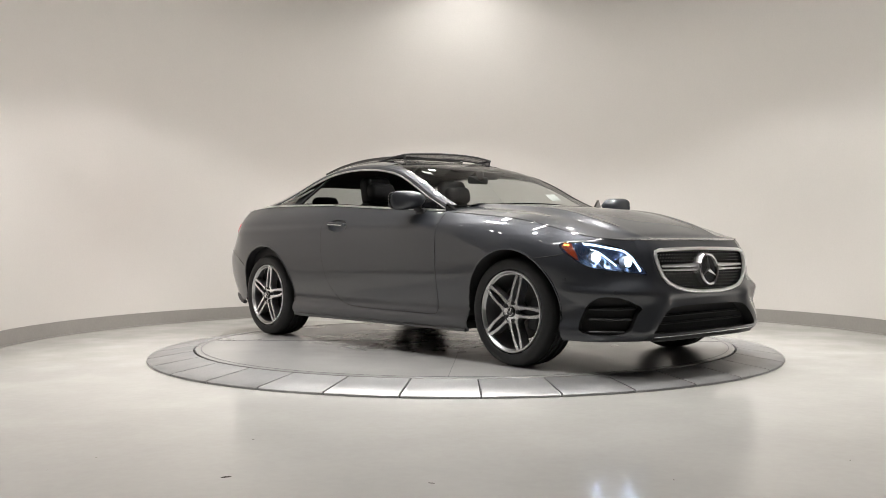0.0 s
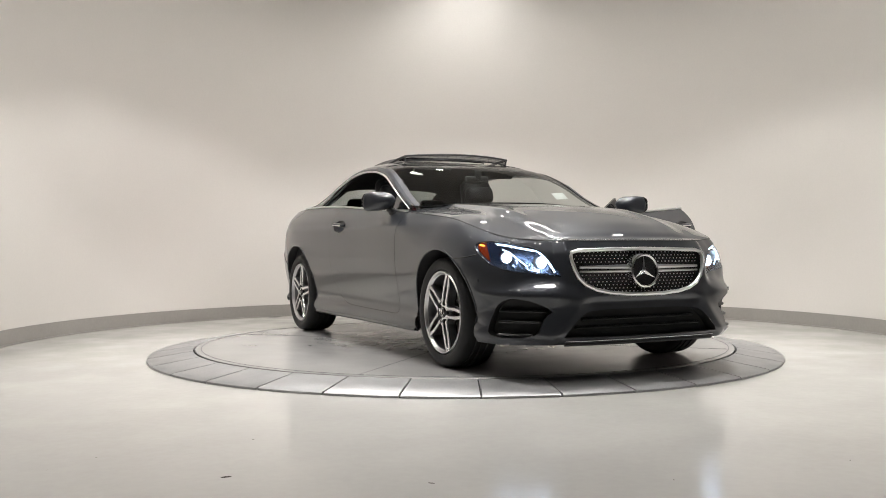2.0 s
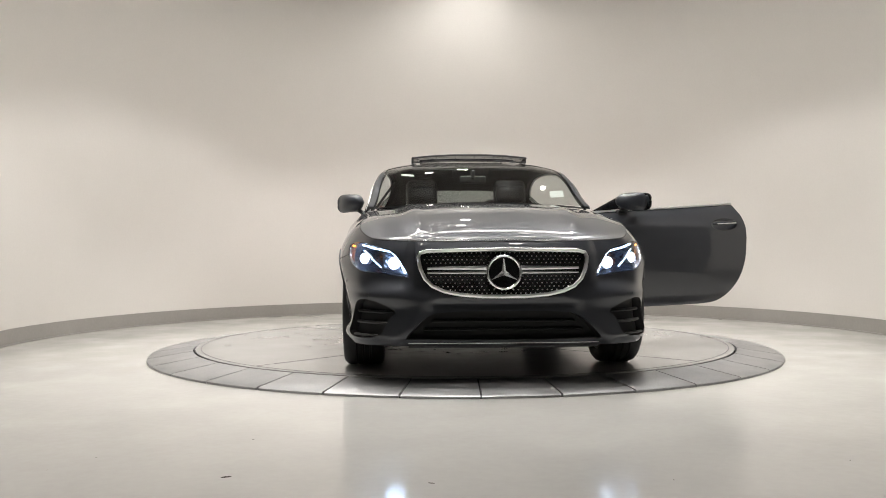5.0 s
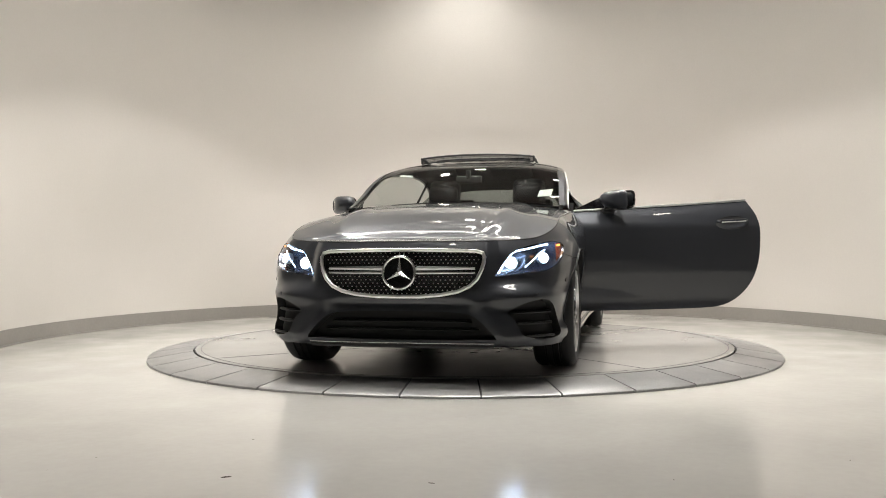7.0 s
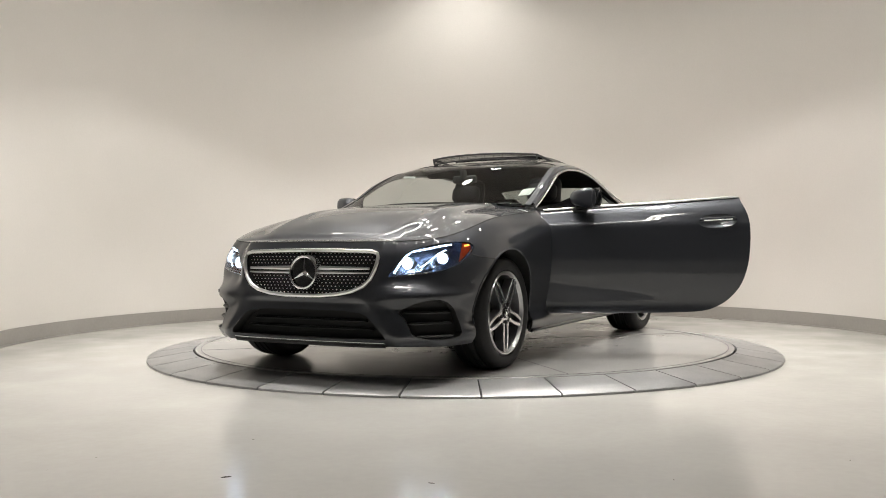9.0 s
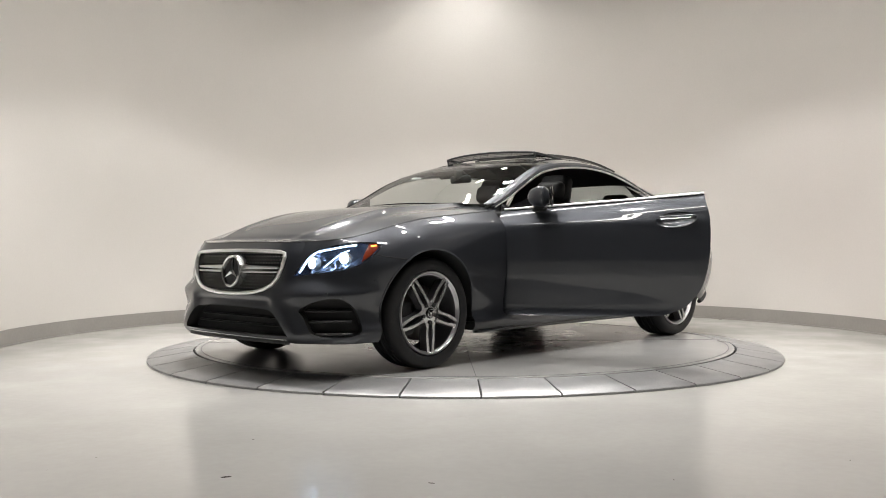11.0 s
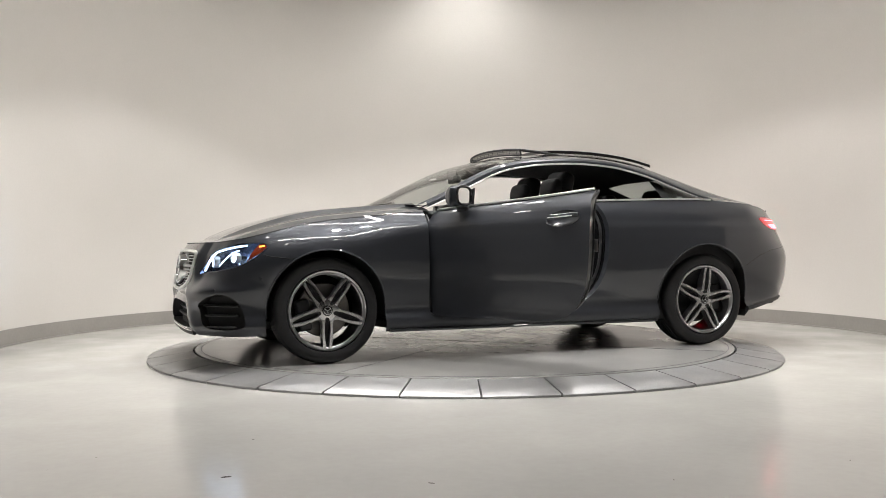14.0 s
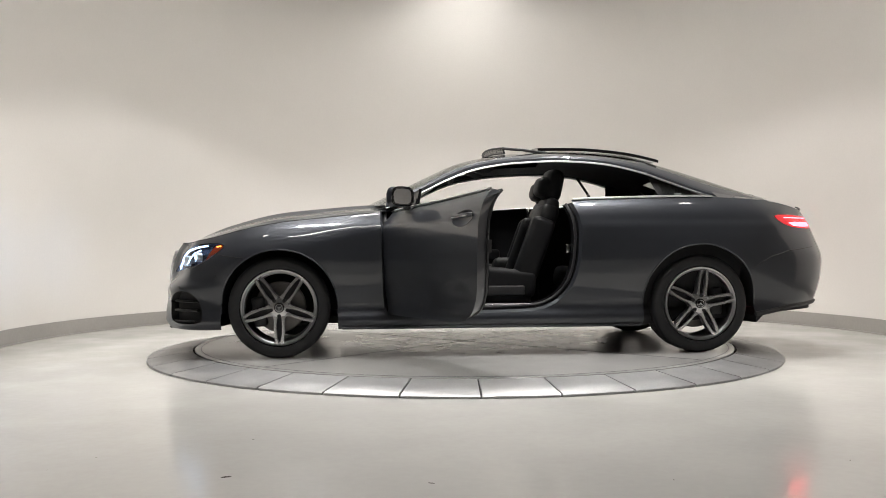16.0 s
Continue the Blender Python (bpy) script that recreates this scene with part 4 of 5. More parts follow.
def build_wheel(wide):
    tyre, rim, lip, dark, bright, webs, hub, cap, star, bolts, brake = wheel_parts(wide)
    wh = part("wheel", rim, M_RIM, car, "twin-spoke alloy wheel with black tyre")
    part("tyre", tyre, M_TYRE, wh, "black low-profile tyre")
    part("rim_lip", lip, M_LIP, wh, "machined bright rim edge")
    for bit in dark:
        part("spoke", bit, M_RIM, wh, "dark grey spoke", False)
    for bit in webs:
        part("spoke_web", bit, M_BLACK, wh, "black web between twin spokes", False)
    for bit in bright:
        part("spoke_face", bit, M_CUT, wh, "bright machined spoke face", False)
    part("hub", hub, M_CUT, wh, "bright machined hub")
    part("hub_cap", cap, M_GLOSS, wh, "black hub cap with silver emblem")
    part("emblem", star, M_CHROME, wh)
    for b in bolts:
        part("bolt_hole", b, M_GAP, wh)
    part("brake_disc", brake, M_DISCB, wh, "grey iron brake disc")
    part("caliper", rounded(0.09, 0.075, 0.20, 0.02, (-0.135, 0.02, 0.03), (0, 8, 0)), M_BLACK, wh, "dark brake caliper")
    return wh


front_wheel = build_wheel(0.245)
rear_wheel = build_wheel(0.265)


def place_wheel(src, x, y, turn, first):
    side = 0 if y > 0 else 180
    m = pose(x, y, 0.337, 0, 0, side) @ Matrix.Rotation(radians(turn), 4, "Y")
    if first:
        src.matrix_local = m
    else:
        copy_thing(src, m)


place_wheel(front_wheel, AXLE, -0.79, -18, False)
place_wheel(rear_wheel, -AXLE, -0.785, -10, False)
place_wheel(rear_wheel, -AXLE, 0.785, -8, True)
place_wheel(front_wheel, AXLE, 0.79, 180, True)

# wheel houses and arch lips
for cx, poly, r in ((AXLE, ARCH_F, 0.388), (-AXLE, ARCH_R, 0.392)):
    for s in (-1, 1):
        rim_pts = skin(np.array([p[0] for p in poly[1:-1]]), np.array([p[1] for p in poly[1:-1]]), 0.0)
        rim_pts = [(p[0], p[1] * s, p[2]) for p in rim_pts]
        inner = [(p[0], 0.50 * s, p[2]) for p in rim_pts]
        part("wheel_house", joined(band(rim_pts, [(p[0], p[1] - 0.03 * s, p[2]) for p in rim_pts], False), band([(p[0], p[1] - 0.03 * s, p[2]) for p in rim_pts], inner, False), (inner, [tuple(range(len(inner)))])), M_GAP, car, "black wheel house liner")
        tube("arch_lip", rim_pts, 0.006, M_PAINT, car, "", 6)

# underside
floor_pan = [(x, y) for x, y in zip(OX[::20], OY[::20] * 0.9)]
fp = [(x, y, 0.195) for x, y in floor_pan] + [(x, -y, 0.195) for x, y in reversed(floor_pan[1:-1])]
fp = [(x if abs(x) < 2.0 else x * 0.97, y * (0.55 if abs(abs(x) - AXLE) < 0.42 else 1.0), z + (0.08 if x < -1.9 else 0.0)) for x, y, z in fp]
nfp = len(fp)
part("underbody", (fp + [(x, y, z + 0.05) for x, y, z in fp], [tuple(range(nfp)), tuple(range(nfp, 2 * nfp))] + [(i, (i + 1) % nfp, nfp + (i + 1) % nfp, nfp + i) for i in range(nfp)]), M_GAP, car, "black underbody", False)
for x in (AXLE, -AXLE):
    tube("axle", [(x, -0.7, 0.33), (x, 0.7, 0.33)], 0.035, M_BLACK, car)

# ---- front: grille, intakes, lamps ----


def both(poly_half, off):
    v = skin(np.array([p[0] for p in poly_half]), np.array([p[1] for p in poly_half]), off)
    return [tuple(p) for p in v] + [(p[0], -p[1], p[2]) for p in reversed(v)]


ring_pts = both([(0.0, 0.463)] + [(m_front(y), z) for z, y in GRILLE_HALF] + [(m_front(0.2), GRILLE_TOP - 0.002), (0.0, GRILLE_TOP)], 0.006)
grille = part("grille", joined(fill([p if p[0] > 0 else (0.0, p[1]) for p in GRILLE], -0.035), fill([p if p[0] > 0 else (0.0, p[1]) for p in GRILLE], -0.035, True)), M_GAP, car, "black diamond-pattern grille with chrome studs")
tube("grille_frame", ring_pts, 0.011, M_TRIM, grille, "bright chrome grille frame", 8, True)
part("grille_wall", band(both([(m, z) for m, z in GRILLE if m >= 0], 0.0), both([(m, z) for m, z in GRILLE if m >= 0], -0.036)), M_BLACK, grille)
studs = []
row = 0
z = 0.48
while z < GRILLE_TOP - 0.006:
    w = float(np.interp(z, [q[0] for q in GRILLE_HALF], [q[1] for q in GRILLE_HALF])) - 0.022
    y = 0.013 + (0.0135 if row % 2 else 0.0)
    while y < w:
        if (y * y + (z - 0.594) ** 2) > 0.105 ** 2 and abs(z - 0.607) > 0.022:
            p = skin(np.array([m_front(y)]), np.array([z]), -0.016)[0]
            for s in (-1, 1):
                c = Vector((p[0], p[1] * s, p[2]))
                vs = [c + Vector(d) for d in ((0.004, 0, 0), (-0.003, 0, 0), (0, 0.0056, 0), (0, -0.0056, 0), (0, 0, 0.0046), (0, 0, -0.0046))]
                studs.append((vs, [(0, 2, 4), (0, 4, 3), (0, 3, 5), (0, 5, 2), (1, 4, 2), (1, 3, 4), (1, 5, 3), (1, 2, 5)]))
        y += 0.027
    z += 0.0185
    row += 1
tagged(part("studs", joined(*studs), M_TRIM, grille, "rows of small chrome studs", False), kind="stuff")
for s in (-1, 1):
    ys = np.linspace(0.095, 0.425, 14)
    for dz, r in ((0.011, 0.0115), (-0.013, 0.0075)):
        pts = skin(np.array([m_front(y) for y in ys]), np.full(14, 0.607 + dz), -0.004)
        tube("louvre", [(p[0], p[1] * s, p[2]) for p in pts], [r * (1.25 - 0.045 * i) for i in range(14)], M_SATIN, grille, "silver grille louvre", 8)
nose_x = float(skin(np.array([0.0]), np.array([0.594]), 0.0)[0][0])
badge = Matrix.Translation((nose_x + 0.014, 0, 0.594)) @ pose(0, 0, 0, 0, 90 - 6, 0)
emblem = part("emblem_ring", moved(lathe([(0.082, 0.0), (0.084, 0.012), (0.090, 0.017), (0.097, 0.012), (0.100, 0.0), (0.110, -0.045), (0.084, -0.045)], 64, "z", True), badge), M_CHROME, grille, "chrome ring emblem with three rays")
part("emblem_plate", moved(lathe([(0.001, 0.002), (0.084, 0.002), (0.084, -0.02)], 48), badge), M_GLOSS, emblem, "black emblem plate")
rays = []
for i in range(3):
    a = 2 * math.pi * i / 3
    d = Vector((-math.cos(a), math.sin(a), 0))
    e = Vector((d.y, -d.x, 0))
    c0v, tip = Vector((0, 0, 0.016)), d * 0.086 + Vector((0, 0, 0.006))
    l, r, k = e * 0.013 + d * 0.0075 + Vector((0, 0, 0.003)), -e * 0.013 + d * 0.0075 + Vector((0, 0, 0.003)), Vector((0, 0, -0.01))
    rays.append(([c0v, l, tip, r, k], [(0, 1, 2), (0, 2, 3), (4, 2, 1), (4, 3, 2), (0, 3, 4), (0, 4, 1)]))
part("emblem_rays", moved(joined(*rays), badge), M_CHROME, emblem, "", False)

low_half = [(max(m, 0.0), z) for m, z in LOWER]
intake = part("lower_intake", joined(fill(low_half, -0.07), fill(low_half, -0.07, True), band(both(low_half, 0.0), both(low_half, -0.071))), M_GAP, car, "black lower air intake")
slats = []
for z in (0.28, 0.325):
    ys = np.linspace(-0.46 + (z - 0.265), 0.46 - (z - 0.265), 25)
    pts = skin(np.array([m_front(abs(y)) for y in ys]), np.full(25, z), -0.058)
    part("slat", sweep([(p[0], math.copysign(p[1], y) if abs(y) > 1e-6 else 0, p[2]) for p, y in zip(pts, ys)], 0.007, 6, flat=1.8), M_BLACK, intake)
ys = np.linspace(-0.53, 0.53, 31)
pts = skin(np.array([m_front(abs(y)) for y in ys]), np.full(31, 0.209), 0.004)
tube("chrome_lip", [(p[0], math.copysign(p[1], y) if abs(y) > 1e-6 else 0, p[2]) for p, y in zip(pts, ys)], [0.002] + [0.0037] * 29 + [0.002], M_CHROME, car, "chrome strip under the front bumper", 8)
pts2 = skin(np.array([m_front(abs(y)) for y in ys]), np.full(31, 0.192), 0.004)
tube("splitter", [(p[0], math.copysign(p[1], y) if abs(y) > 1e-6 else 0, p[2]) for p, y in zip(pts2, ys)], 0.012, M_BLACK, car, "black front splitter", 8)

for s in (-1, 1):
    rt = s < 0
    vent = part("side_intake", joined(fill(VENT, -0.05, rt), band(edge_points(VENT, 0.0, rt), edge_points(VENT, -0.055, rt))), M_GAP, car, "black side air intake with slats")
    for z in (0.315, 0.375):
        ms = np.linspace(m_front(0.655 if z < 0.33 else 0.625), m_at(2.0), 14)
        p = skin(ms, np.full(14, z), -0.03)
        part("slat", sweep([(q[0], q[1] * s, q[2]) for q in p], [0.004] + [0.009] * 13, 6, flat=1.8), M_BLACK, vent)
    ms = np.linspace(m_front(0.70), m_at(2.0), 14)
    p = skin(ms, np.full(14, 0.246), -0.012)
    part("blade", sweep([(q[0], q[1] * s, q[2]) for q in p], [0.003] + [0.007] * 12 + [0.003], 6, flat=1.6), M_BLACK, vent, "black blade")
    # headlamp
    lamp = part("headlight", joined(fill(LAMP, -0.15, rt), band(edge_points(LAMP, 0.0, rt), edge_points(LAMP, -0.152, rt))), M_BOWL, car, "lit headlight with clear lens and amber corner")
    for mm, zz, rr, out in ((m_front(0.65), 0.645, 0.036, 0.15), (m_at(2.03), 0.672, 0.032, 0.75)):
        c = skin(np.array([mm]), np.array([zz]), -0.024)[0]
        n = Vector((float(np.interp(mm, OM, ONX)), float(np.interp(mm, OM, ONY)) * s, 0.0))
        n = (n * out + Vector((0.9, 0, 0.0))).normalized()
        m4 = Matrix.Translation((c[0], c[1] * s, c[2])) @ n.to_track_quat("Z", "Y").to_matrix().to_4x4()
        part("projector", moved(lathe([(0.001, -0.078), (rr * 0.3, -0.08)], 28), m4), M_LED, lamp, "glowing white lamp core")
        part("projector_lens", moved(lathe([(0.0005, 0.008), (rr * 0.4, 0.005), (rr * 0.62, 0.0), (rr * 0.76, -0.006)], 28), m4), M_LENSGLOW, lamp, "glowing white projector lens")
        part("bezel", moved(lathe([(rr * 0.76, 0.002), (rr * 0.9, 0.010), (rr, 0.004), (rr * 1.02, -0.03)], 28), m4), M_SATIN, lamp, "silver lamp bezel")
        part("shroud", moved(lathe([(rr * 0.31, -0.08), (rr * 0.52, -0.006), (rr * 0.55, -0.008), (rr * 0.34, -0.085), (0.001, -0.085)], 28), m4), M_BLACK, lamp, "dark lamp tube")
    drl = [(m_front(0.565), 0.59), (m_front(0.615), 0.665), (m_front(0.67), 0.708), (m_at(2.09), 0.728), (m_at(2.02), 0.741), (m_at(1.95), 0.748)]
    p = skin(np.array([q[0] for q in drl]), np.array([q[1] for q in drl]), -0.014)
    tube("light_strip", [(q[0], q[1] * s, q[2]) for q in p], 0.006, M_DRL, lamp, "glowing white daytime light strip", 6)
    drl = [(m_front(0.73), 0.622), (m_at(2.09), 0.668), (m_at(2.05), 0.700), (m_at(2.00), 0.718)]
    p = skin(np.array([q[0] for q in drl]), np.array([q[1] for q in drl]), -0.016)
    tube("light_strip", [(q[0], q[1] * s, q[2]) for q in p], 0.004, M_DRL, lamp, "glowing white daytime light strip", 6)
    amber = [(m_at(1.94), 0.650), (m_at(1.865), 0.698), (m_at(1.81), 0.742), (m_at(1.832), 0.758), (m_at(1.87), 0.756), (m_at(1.915), 0.70)]
    part("amber_reflector", fill(amber, -0.012, rt, 10, 10), M_AMBER, lamp, "amber side reflector")
    ab = skin(np.array([m_at(1.865), m_at(1.832)]), np.array([0.742, 0.746]), -0.008)
    tube("amber_light", [(q[0], q[1] * s, q[2]) for q in ab], 0.0055, M_AMBERLED, lamp, "glowing amber lamp", 6)
    lens = part("lens", fill(shrink(LAMP, 0.002), -0.002, rt, 16, 24), M_LENS, lamp, "clear lens cover")
    lens.visible_shadow = False
    tube("lamp_rim", edge_points(LAMP, -0.003, rt), 0.0035, M_GLOSS, lamp, "", 5, True)
    # tail lamp
    tl = part("tail_light", joined(fill(TAIL, 0.004, rt), band(edge_points(TAIL, 0.004, rt), edge_points(TAIL, -0.03, rt))), M_RED, car, "glowing red tail light")
    ledp = [(m_at(-2.13), 0.897), (m_at(-2.20), 0.872), (m_at(-2.33), 0.868), (m_at(-2.42), 0.875), (m_at(-2.42), 0.905), (m_at(-2.25), 0.905)]
    part("red_light", fill(ledp, 0.0065, rt, 8, 14), M_REDLED, tl, "bright red light band")
    st = skin(np.linspace(m_at(-2.10), m_at(-2.40), 10), np.full(10, 0.932), 0.006)
    tube("light_strip", [(q[0], q[1] * s, q[2]) for q in st], 0.004, M_REDLED, tl, "thin red light strip", 6)
    # seams in the bodywork
    seams = [[(m_at(1.865), 0.698), (m_at(1.80), 0.682), (m_at(1.72), 0.672), (m_at(1.655), 0.668)], [(m_at(-1.80), 0.58), (m_at(-1.95), 0.66), (m_at(-2.1), 0.70), (m_at(-2.35), 0.725)]]
    for sm in seams:
        g = np.array([np.array(sm[i]) + (np.array(sm[i + 1]) - np.array(sm[i])) * k / 4 for i in range(len(sm) - 1) for k in range(5)])
        p = skin(g[:, 0], g[:, 1], 0.0006)
        tube("seam", [(q[0], q[1] * s, q[2]) for q in p], 0.0024, M_GAP, car, "", 4)
    # hood shut line
    ms = np.linspace(m_front(0.56), m_at(0.80), 60)
    xs = np.interp(ms, OM, OX)
    p = skin(ms, TOP_Z(xs) - 0.004, 0.0)
    tube("shut_line", [(q[0], q[1] * s, q[2]) for q in p], 0.0028, M_GAP, car, "dark gap beside the hood", 4)
    # parking sensors on the bumper
    for x, zz in ((1.86, 0.545), (2.12, 0.47)):
        c = skin(np.array([m_at(x)]), np.array([zz]), 0.001)[0]
        n = Vector((float(np.interp(m_at(x), OM, ONX)), float(np.interp(m_at(x), OM, ONY)) * s, 0.0))
        part("parking_sensor", moved(lathe([(0.001, 0.002), (0.010, 0.002), (0.011, -0.004)], 16), Matrix.Translation((c[0], c[1] * s, c[2])) @ n.to_track_quat("Z", "Y").to_matrix().to_4x4()), M_PAINT, car)
    # rear diffuser edge and side sill
    ms = np.linspace(m_at(-1.84), M_END, 30)
    xs = np.interp(ms, OM, OX)
    p = skin(ms, LOW_Z(xs) + 0.008, -0.004)
    tube("diffuser", [(q[0], q[1] * s, q[2]) for q in p], 0.018, M_BLACK, car, "black rear diffuser edge", 6)
    xs = np.linspace(1.02, -1.02, 30)
    p = skin(np.array([m_at(x) for x in xs]), np.full(30, 0.198), -0.004)
    tube("side_skirt", [(q[0], q[1] * s, q[2]) for q in p], 0.014, M_PAINT, car, "", 6, flat=1.5)
# shut line before the hood, over the grille
ys = np.linspace(-0.54, 0.54, 30)
pts = skin(np.array([m_front(abs(y)) for y in ys]), TOP_Z(np.full(30, 2.2)) - 0.008, 0.0)
tube("shut_line", [(p[0], math.copysign(p[1], y), p[2]) for p, y in zip(pts, ys)], 0.003, M_GAP, car, "dark gap before the hood", 4)
# boot spoiler lip
ms = np.linspace(M_END - 0.75, M_END, 16)
sp = skin(ms, TOP_Z(np.interp(ms, OM, OX)), -0.005)
lip = [(q[0], q[1], q[2] + 0.012) for q in sp] + [(q[0], -q[1], q[2] + 0.012) for q in reversed(sp[:-1])]
tube("boot_edge", lip, [0.004 + 0.010 * min(1.0, i / 6, (len(lip) - 1 - i) / 6) for i in range(len(lip))], M_PAINT, car, "", 6)
# wipers and cowl
part("cowl", band([(0.86 - 0.14 * q * q, 0.77 * q, 1.012 + 0.035 * (1 - q * q)) for q in np.linspace(-1, 1, 21)], [(0.745 - 0.12 * q * q, 0.77 * q, 1.006 + 0.03 * (1 - q * q)) for q in np.linspace(-1, 1, 21)], False), M_BLACK, car, "black cowl under the windscreen")

# ---- interior ----
part("cabin_floor", rounded(2.5, 1.42, 0.05, 0.02, (-0.35, 0, 0.25)), M_CARPET, car, "black carpet")
part("firewall", rounded(0.06, 1.4, 0.7, 0.02, (0.80, 0, 0.6)), M_CARPET, car)
dash = part("dashboard", joined(rounded(0.42, 1.42, 0.20, 0.07, (0.55, 0, 0.885)), rounded(0.24, 1.36, 0.26, 0.06, (0.52, 0, 0.72))), M_LEATHER, car, "black dashboard")
part("screen", rounded(0.015, 0.62, 0.12, 0.006, (0.345, 0.22, 0.99), (0, -12, 0)), M_GLOSS, dash, "wide black display")
part("air_vent", rounded(0.02, 0.5, 0.05, 0.008, (0.335, 0.0, 0.87)), M_SATIN, dash, "silver air vents")
part("centre_console", joined(rounded(0.95, 0.22, 0.32, 0.05, (0.0, 0, 0.42)), rounded(0.35, 0.2, 0.14, 0.05, (-0.3, 0, 0.58))), M_LEATHER, car, "black centre console")
wheel_ring = [(0.0, 0.185 * math.cos(a), 0.185 * math.sin(a)) for a in np.linspace(0, 2 * math.pi, 36, endpoint=False)]
sw = Matrix.Translation((0.20, 0.37, 0.88)) @ pose(0, 0, 0, 0, 22, 0)
steer = part("steering_wheel", moved(sweep(wheel_ring, 0.015, 8, True, up=(1, 0, 0)), sw), M_LEATHER, car, "black steering wheel")
part("wheel_hub", moved(joined(rounded(0.05, 0.15, 0.13, 0.03, (0.02, 0, -0.01)), rounded(0.02, 0.36, 0.03, 0.008, (0.012, 0, 0.0)), rounded(0.02, 0.035, 0.18, 0.008, (0.012, 0, -0.09))), sw), M_BLACK, steer)
tube("column", [(0.22, 0.37, 0.87), (0.5, 0.37, 0.76)], 0.035, M_BLACK, steer)


def front_seat():
    st = tagged(empty("seat", car), "black leather front seat with tall headrest")
    part("cushion", joined(rounded(0.52, 0.40, 0.15, 0.05, (0.02, 0, 0.44), (0, -6, 0)), rounded(0.52, 0.09, 0.19, 0.04, (0.0, 0.225, 0.45), (0, -6, 0)), rounded(0.52, 0.09, 0.19, 0.04, (0.0, -0.225, 0.45), (0, -6, 0))), M_LEATHER, st)
    part("backrest", joined(rounded(0.13, 0.40, 0.60, 0.055, (-0.30, 0, 0.72), (0, -20, 0)), rounded(0.17, 0.09, 0.46, 0.04, (-0.255, 0.215, 0.68), (0, -20, 0)), rounded(0.17, 0.09, 0.46, 0.04, (-0.255, -0.215, 0.68), (0, -20, 0)), rounded(0.11, 0.36, 0.16, 0.05, (-0.39, 0, 0.97), (0, -20, 0))), M_LEATHER, st)
    part("headrest", joined(rounded(0.13, 0.27, 0.24, 0.055, (-0.425, 0, 1.14), (0, -12, 0)), rounded(0.12, 0.25, 0.15, 0.05, (-0.365, 0, 1.13), (0, -12, 0))), M_LEATHER, st)
    for y in (-0.06, 0.06):
        tube("headrest_post", [(-0.40, y, 0.98), (-0.42, y, 1.1)], 0.007, M_CHROME, st, "chrome headrest post", 6)
    part("base", rounded(0.46, 0.42, 0.18, 0.03, (0.0, 0, 0.30)), M_BLACK, st)
    part("side_control", rounded(0.34, 0.025, 0.07, 0.01, (0.0, 0.275, 0.385)), M_BLACK, st)
    return st


seat = front_seat()
seat.matrix_local = pose(-0.085, 0.37, 0.04)
copy_thing(seat, pose(-0.19, -0.37, 0.045))
rear = part("rear_seat", joined(rounded(0.5, 1.1, 0.18, 0.06, (-0.95, 0, 0.46), (0, -8, 0)), rounded(0.16, 1.14, 0.58, 0.06, (-1.24, 0, 0.74), (0, -24, 0))), M_LEATHER, car, "black leather rear bench")
for y in (-0.36, 0.36):
    part("headrest", rounded(0.11, 0.25, 0.17, 0.05, (-1.36, y, 1.09), (0, -16, 0)), M_LEATHER, rear, "black rear headrest")
part("parcel_shelf", rounded(0.55, 1.3, 0.04, 0.015, (-1.65, 0, 1.03)), M_CARPET, car, "black parcel shelf")
part("boot_wall", rounded(0.04, 1.3, 0.75, 0.015, (-1.42, 0, 0.64)), M_CARPET, car)
belt = [(-0.70, 0.70, 1.10), (-0.68, 0.705, 0.95), (-0.62, 0.70, 0.70), (-0.52, 0.68, 0.42)]
part("seat_belt", sweep(belt, 0.024, 4, flat=0.08, up=(0, 1, 0)), M_BLACK, car, "black seat belt")
part("rear_view_mirror", joined(rounded(0.035, 0.20, 0.058, 0.015, (0.20, 0, 1.25)), rounded(0.07, 0.03, 0.07, 0.01, (0.225, 0, 1.285))), M_BLACK, car, "black rear view mirror")
for s in (-1, 1):
    part("sun_visor", rounded(0.015, 0.32, 0.12, 0.006, (-0.01, 0.30 * s, 1.315), (0, 66, 0)), M_CARPET, car)
# papers behind the windscreen
part("paper", rounded(0.002, 0.10, 0.10, 0.0008, (0.43, 0.61, 1.125), (6, -58, -12)), M_WHITE, car, "white paper slip behind the windscreen", False)
part("sticker", rounded(0.002, 0.10, 0.03, 0.0008, (0.185, -0.50, 1.285), (-6, -58, 12)), M_WHITE, car, "small white windscreen sticker", False)
part("sticker", rounded(0.05, 0.002, 0.025, 0.0008, (-1.34, 0.735, 1.095), (18, 0, 0)), M_WHITE, car, "small white window sticker", False)

# ---- ceiling lamps and floor bits ----


def downlight(x, y):
    d = tagged(empty("ceiling_spotlight"), "round recessed ceiling spotlight, lit", "ceiling light", "ceiling spotlights")
    part("rim", lathe([(0.075, 0.0), (0.10, 0.0), (0.10, -0.02), (0.08, -0.025), (0.075, 0.0)], 32), M_SATIN, d)
    part("lamp_face", lathe([(0.001, -0.004), (0.075, -0.004), (0.075, 0.0)], 32), M_LAMP, d)
    d.matrix_world = pose(x, y, CEIL_Z - 0.001)
    return d


for x, y in SPOT_PLACES + [WASH] + SMALL_PLACES:
    downlight(x, y)


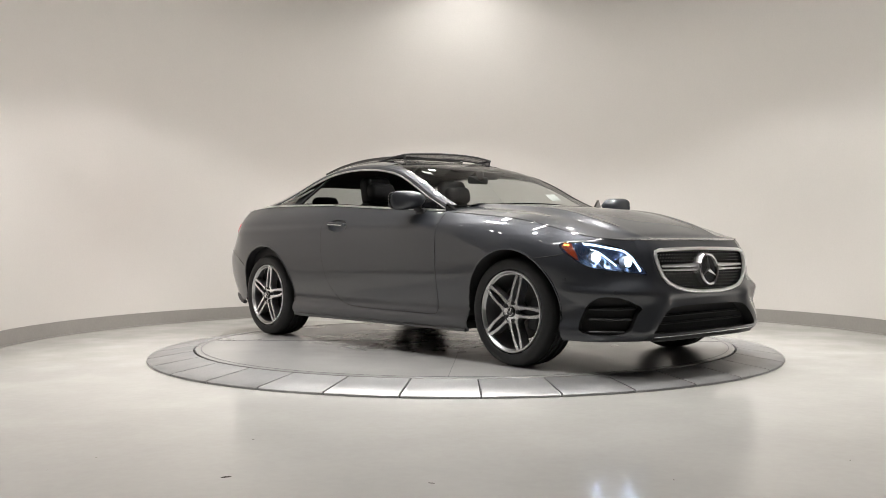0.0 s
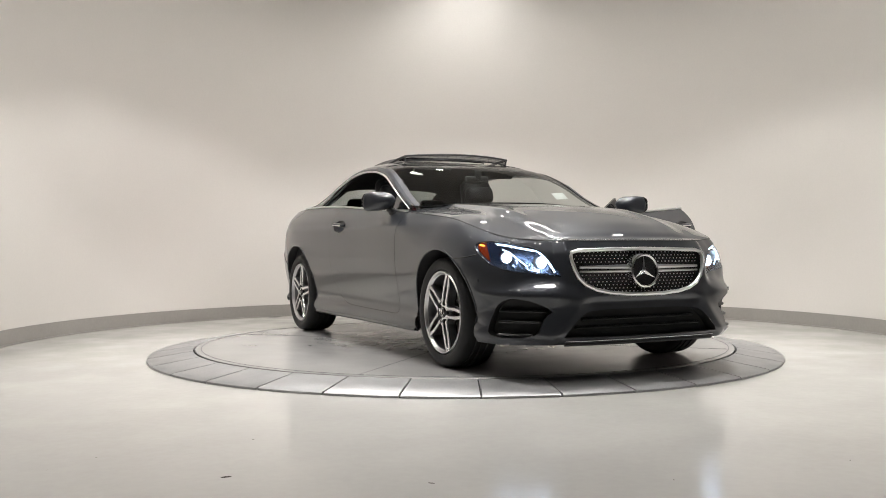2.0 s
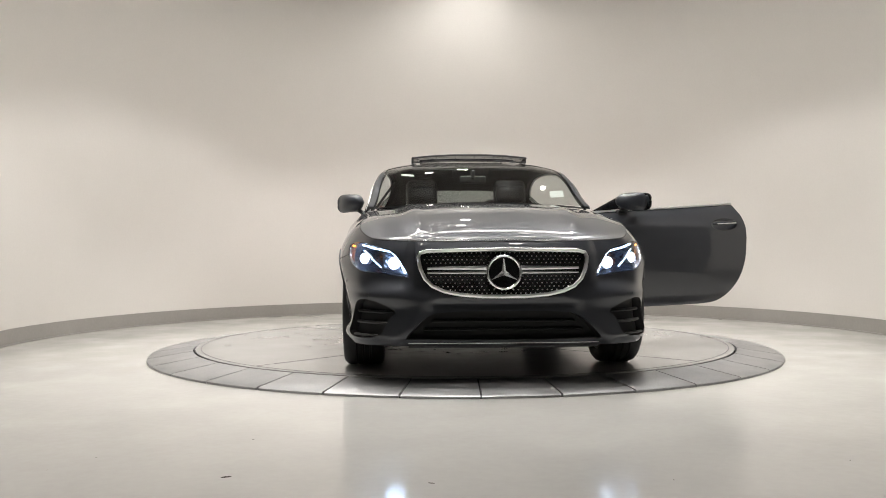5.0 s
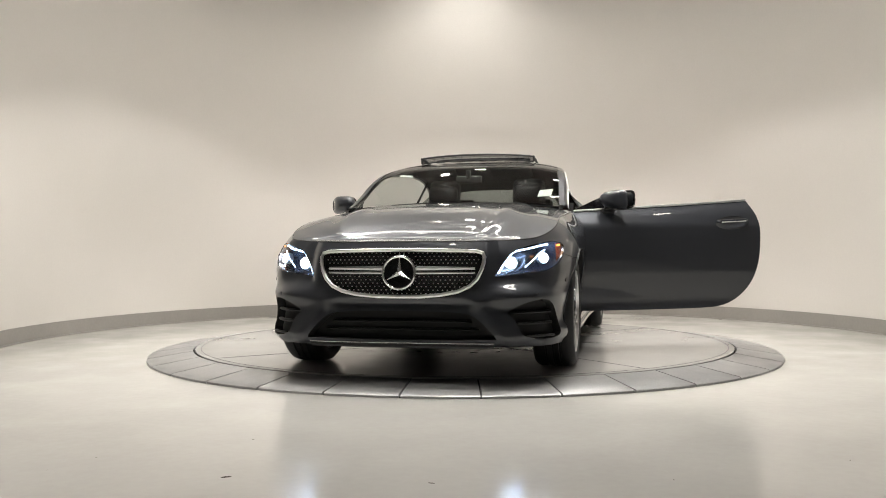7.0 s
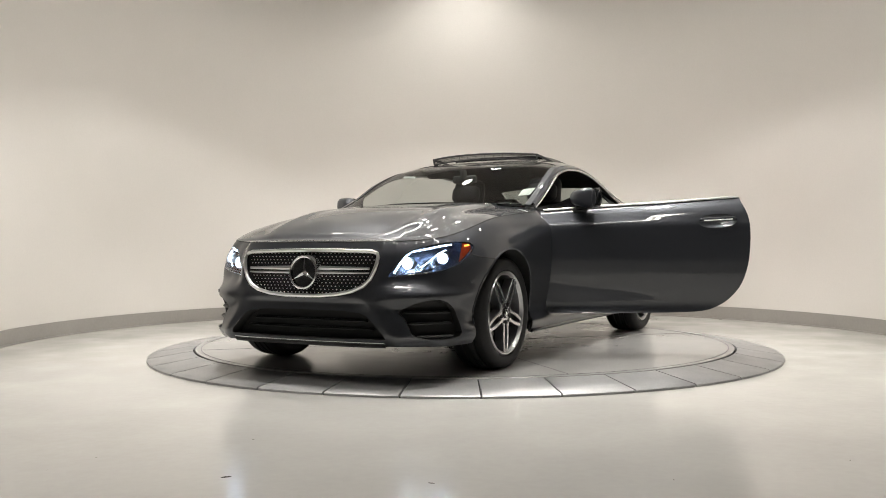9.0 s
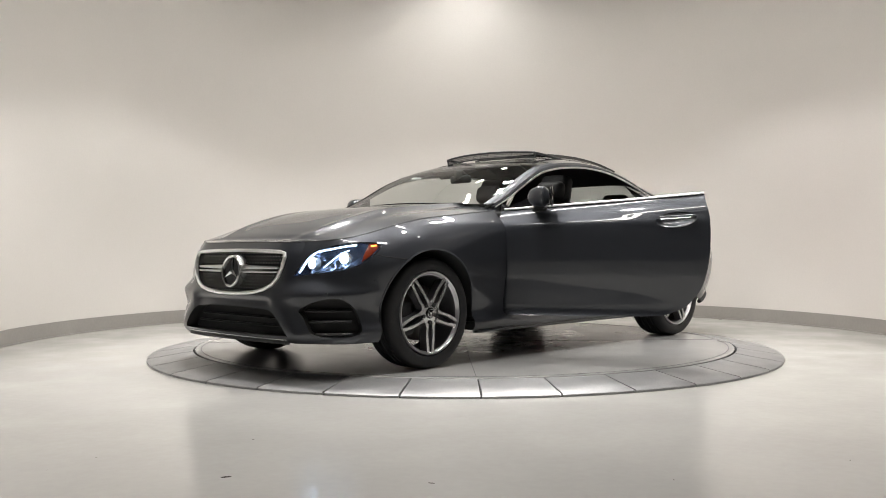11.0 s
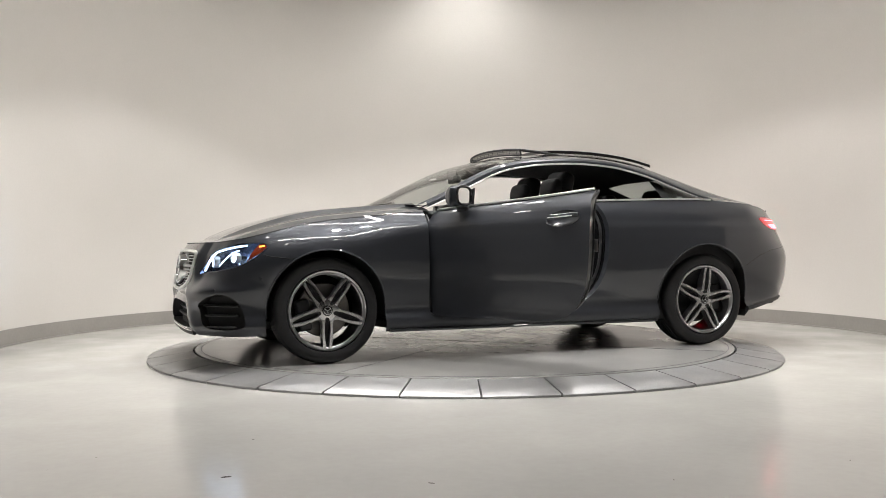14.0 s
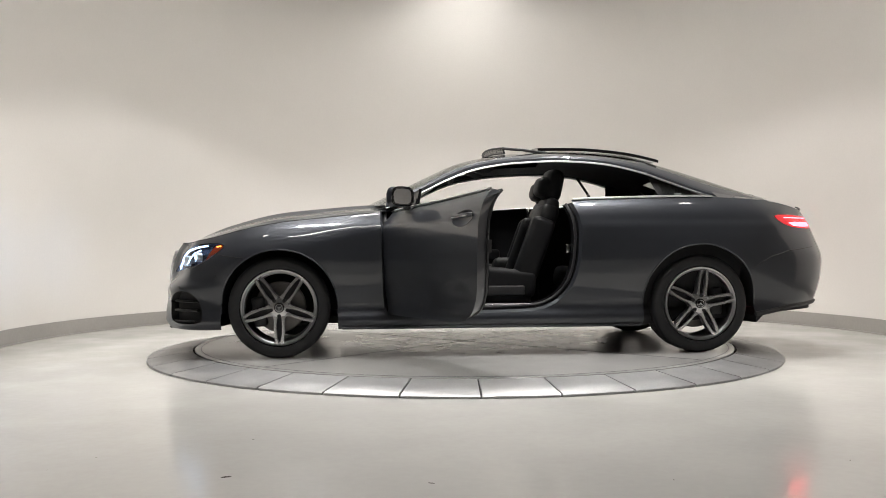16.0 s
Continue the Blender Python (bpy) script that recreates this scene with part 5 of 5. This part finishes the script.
def strip_fixture(x, y, length, turn):
    d = tagged(empty("strip_lamp"), "long white ceiling strip lamp, lit", "ceiling light", "ceiling strip lamps")
    part("housing", rounded(length + 0.06, 0.12, 0.08, 0.01, (0, 0, 0.05)), M_WHITE, d)
    part("diffuser", rounded(length, 0.07, 0.012, 0.004, (0, 0, 0.006)), M_LAMP, d)
    part("hanger", joined(*[rounded(0.012, 0.012, 0.14, 0.003, (k * length * 0.4, 0, 0.13)) for k in (-1, 1)]), M_SATIN, d)
    d.matrix_world = pose(x, y, CEIL_Z - 0.15, 0, 0, turn)


for x, y, length, turn in STRIPS:
    strip_fixture(x, y, length, turn)


def debris(x, y, size, turn):
    rnd = random.Random(int(abs(x) * 1000 + abs(y) * 77))
    n = 9
    rim = [(size * (0.7 + 0.5 * rnd.random()) * math.cos(2 * math.pi * i / n), 0.4 * size * (0.7 + 0.5 * rnd.random()) * math.sin(2 * math.pi * i / n), 0.0) for i in range(n)]
    up = [(p[0] * 0.6, p[1] * 0.6, size * 0.12) for p in rim]
    ob = mesh_object("leaf_litter", rim + up, [tuple(range(n, 2 * n))] + [(i, (i + 1) % n, n + (i + 1) % n, n + i) for i in range(n)], M_DIRT)
    ob.matrix_world = pose(x, y, FLOOR_Z, 0, 0, turn)
    tagged(ob, "small dark bit of dry leaf on the floor", "debris", "bits on the floor")


for x, y, size, turn in ((-0.83, -4.0, 0.022, 25), (-0.11, -4.08, 0.013, -20), (-0.88, -3.37, 0.006, 0), (1.44, -3.74, 0.006, 40), (-1.41, -3.7, 0.005, 10), (0.72, -4.03, 0.005, 70), (-1.51, -3.9, 0.005, 0)):
    debris(x, y, size, turn)
for a, size in ((42, 0.03), (46, 0.012), (118, 0.02), (124, 0.012), (28, 0.012)):
    debris(ROOM[0] + (ROOM[2] - 0.07) * math.cos(radians(a)), ROOM[1] + (ROOM[2] - 0.07) * math.sin(radians(a)), size, a)


def motions():
    turns = []
    for i in range(33):
        t = i * 0.5
        a = -46.5137 - 7.8335 * t - 0.0215 * (t - 8) ** 2 - 0.00074 * (t - 8) ** 3
        turns.append((t, Matrix.Rotation(radians(a), 4, "Z")))
    off_centre = Matrix.Translation((-0.1015, 0.0712, 0))
    walk(car, [(t, m @ off_centre) for t, m in turns])
    walk(disc, turns)


motions()
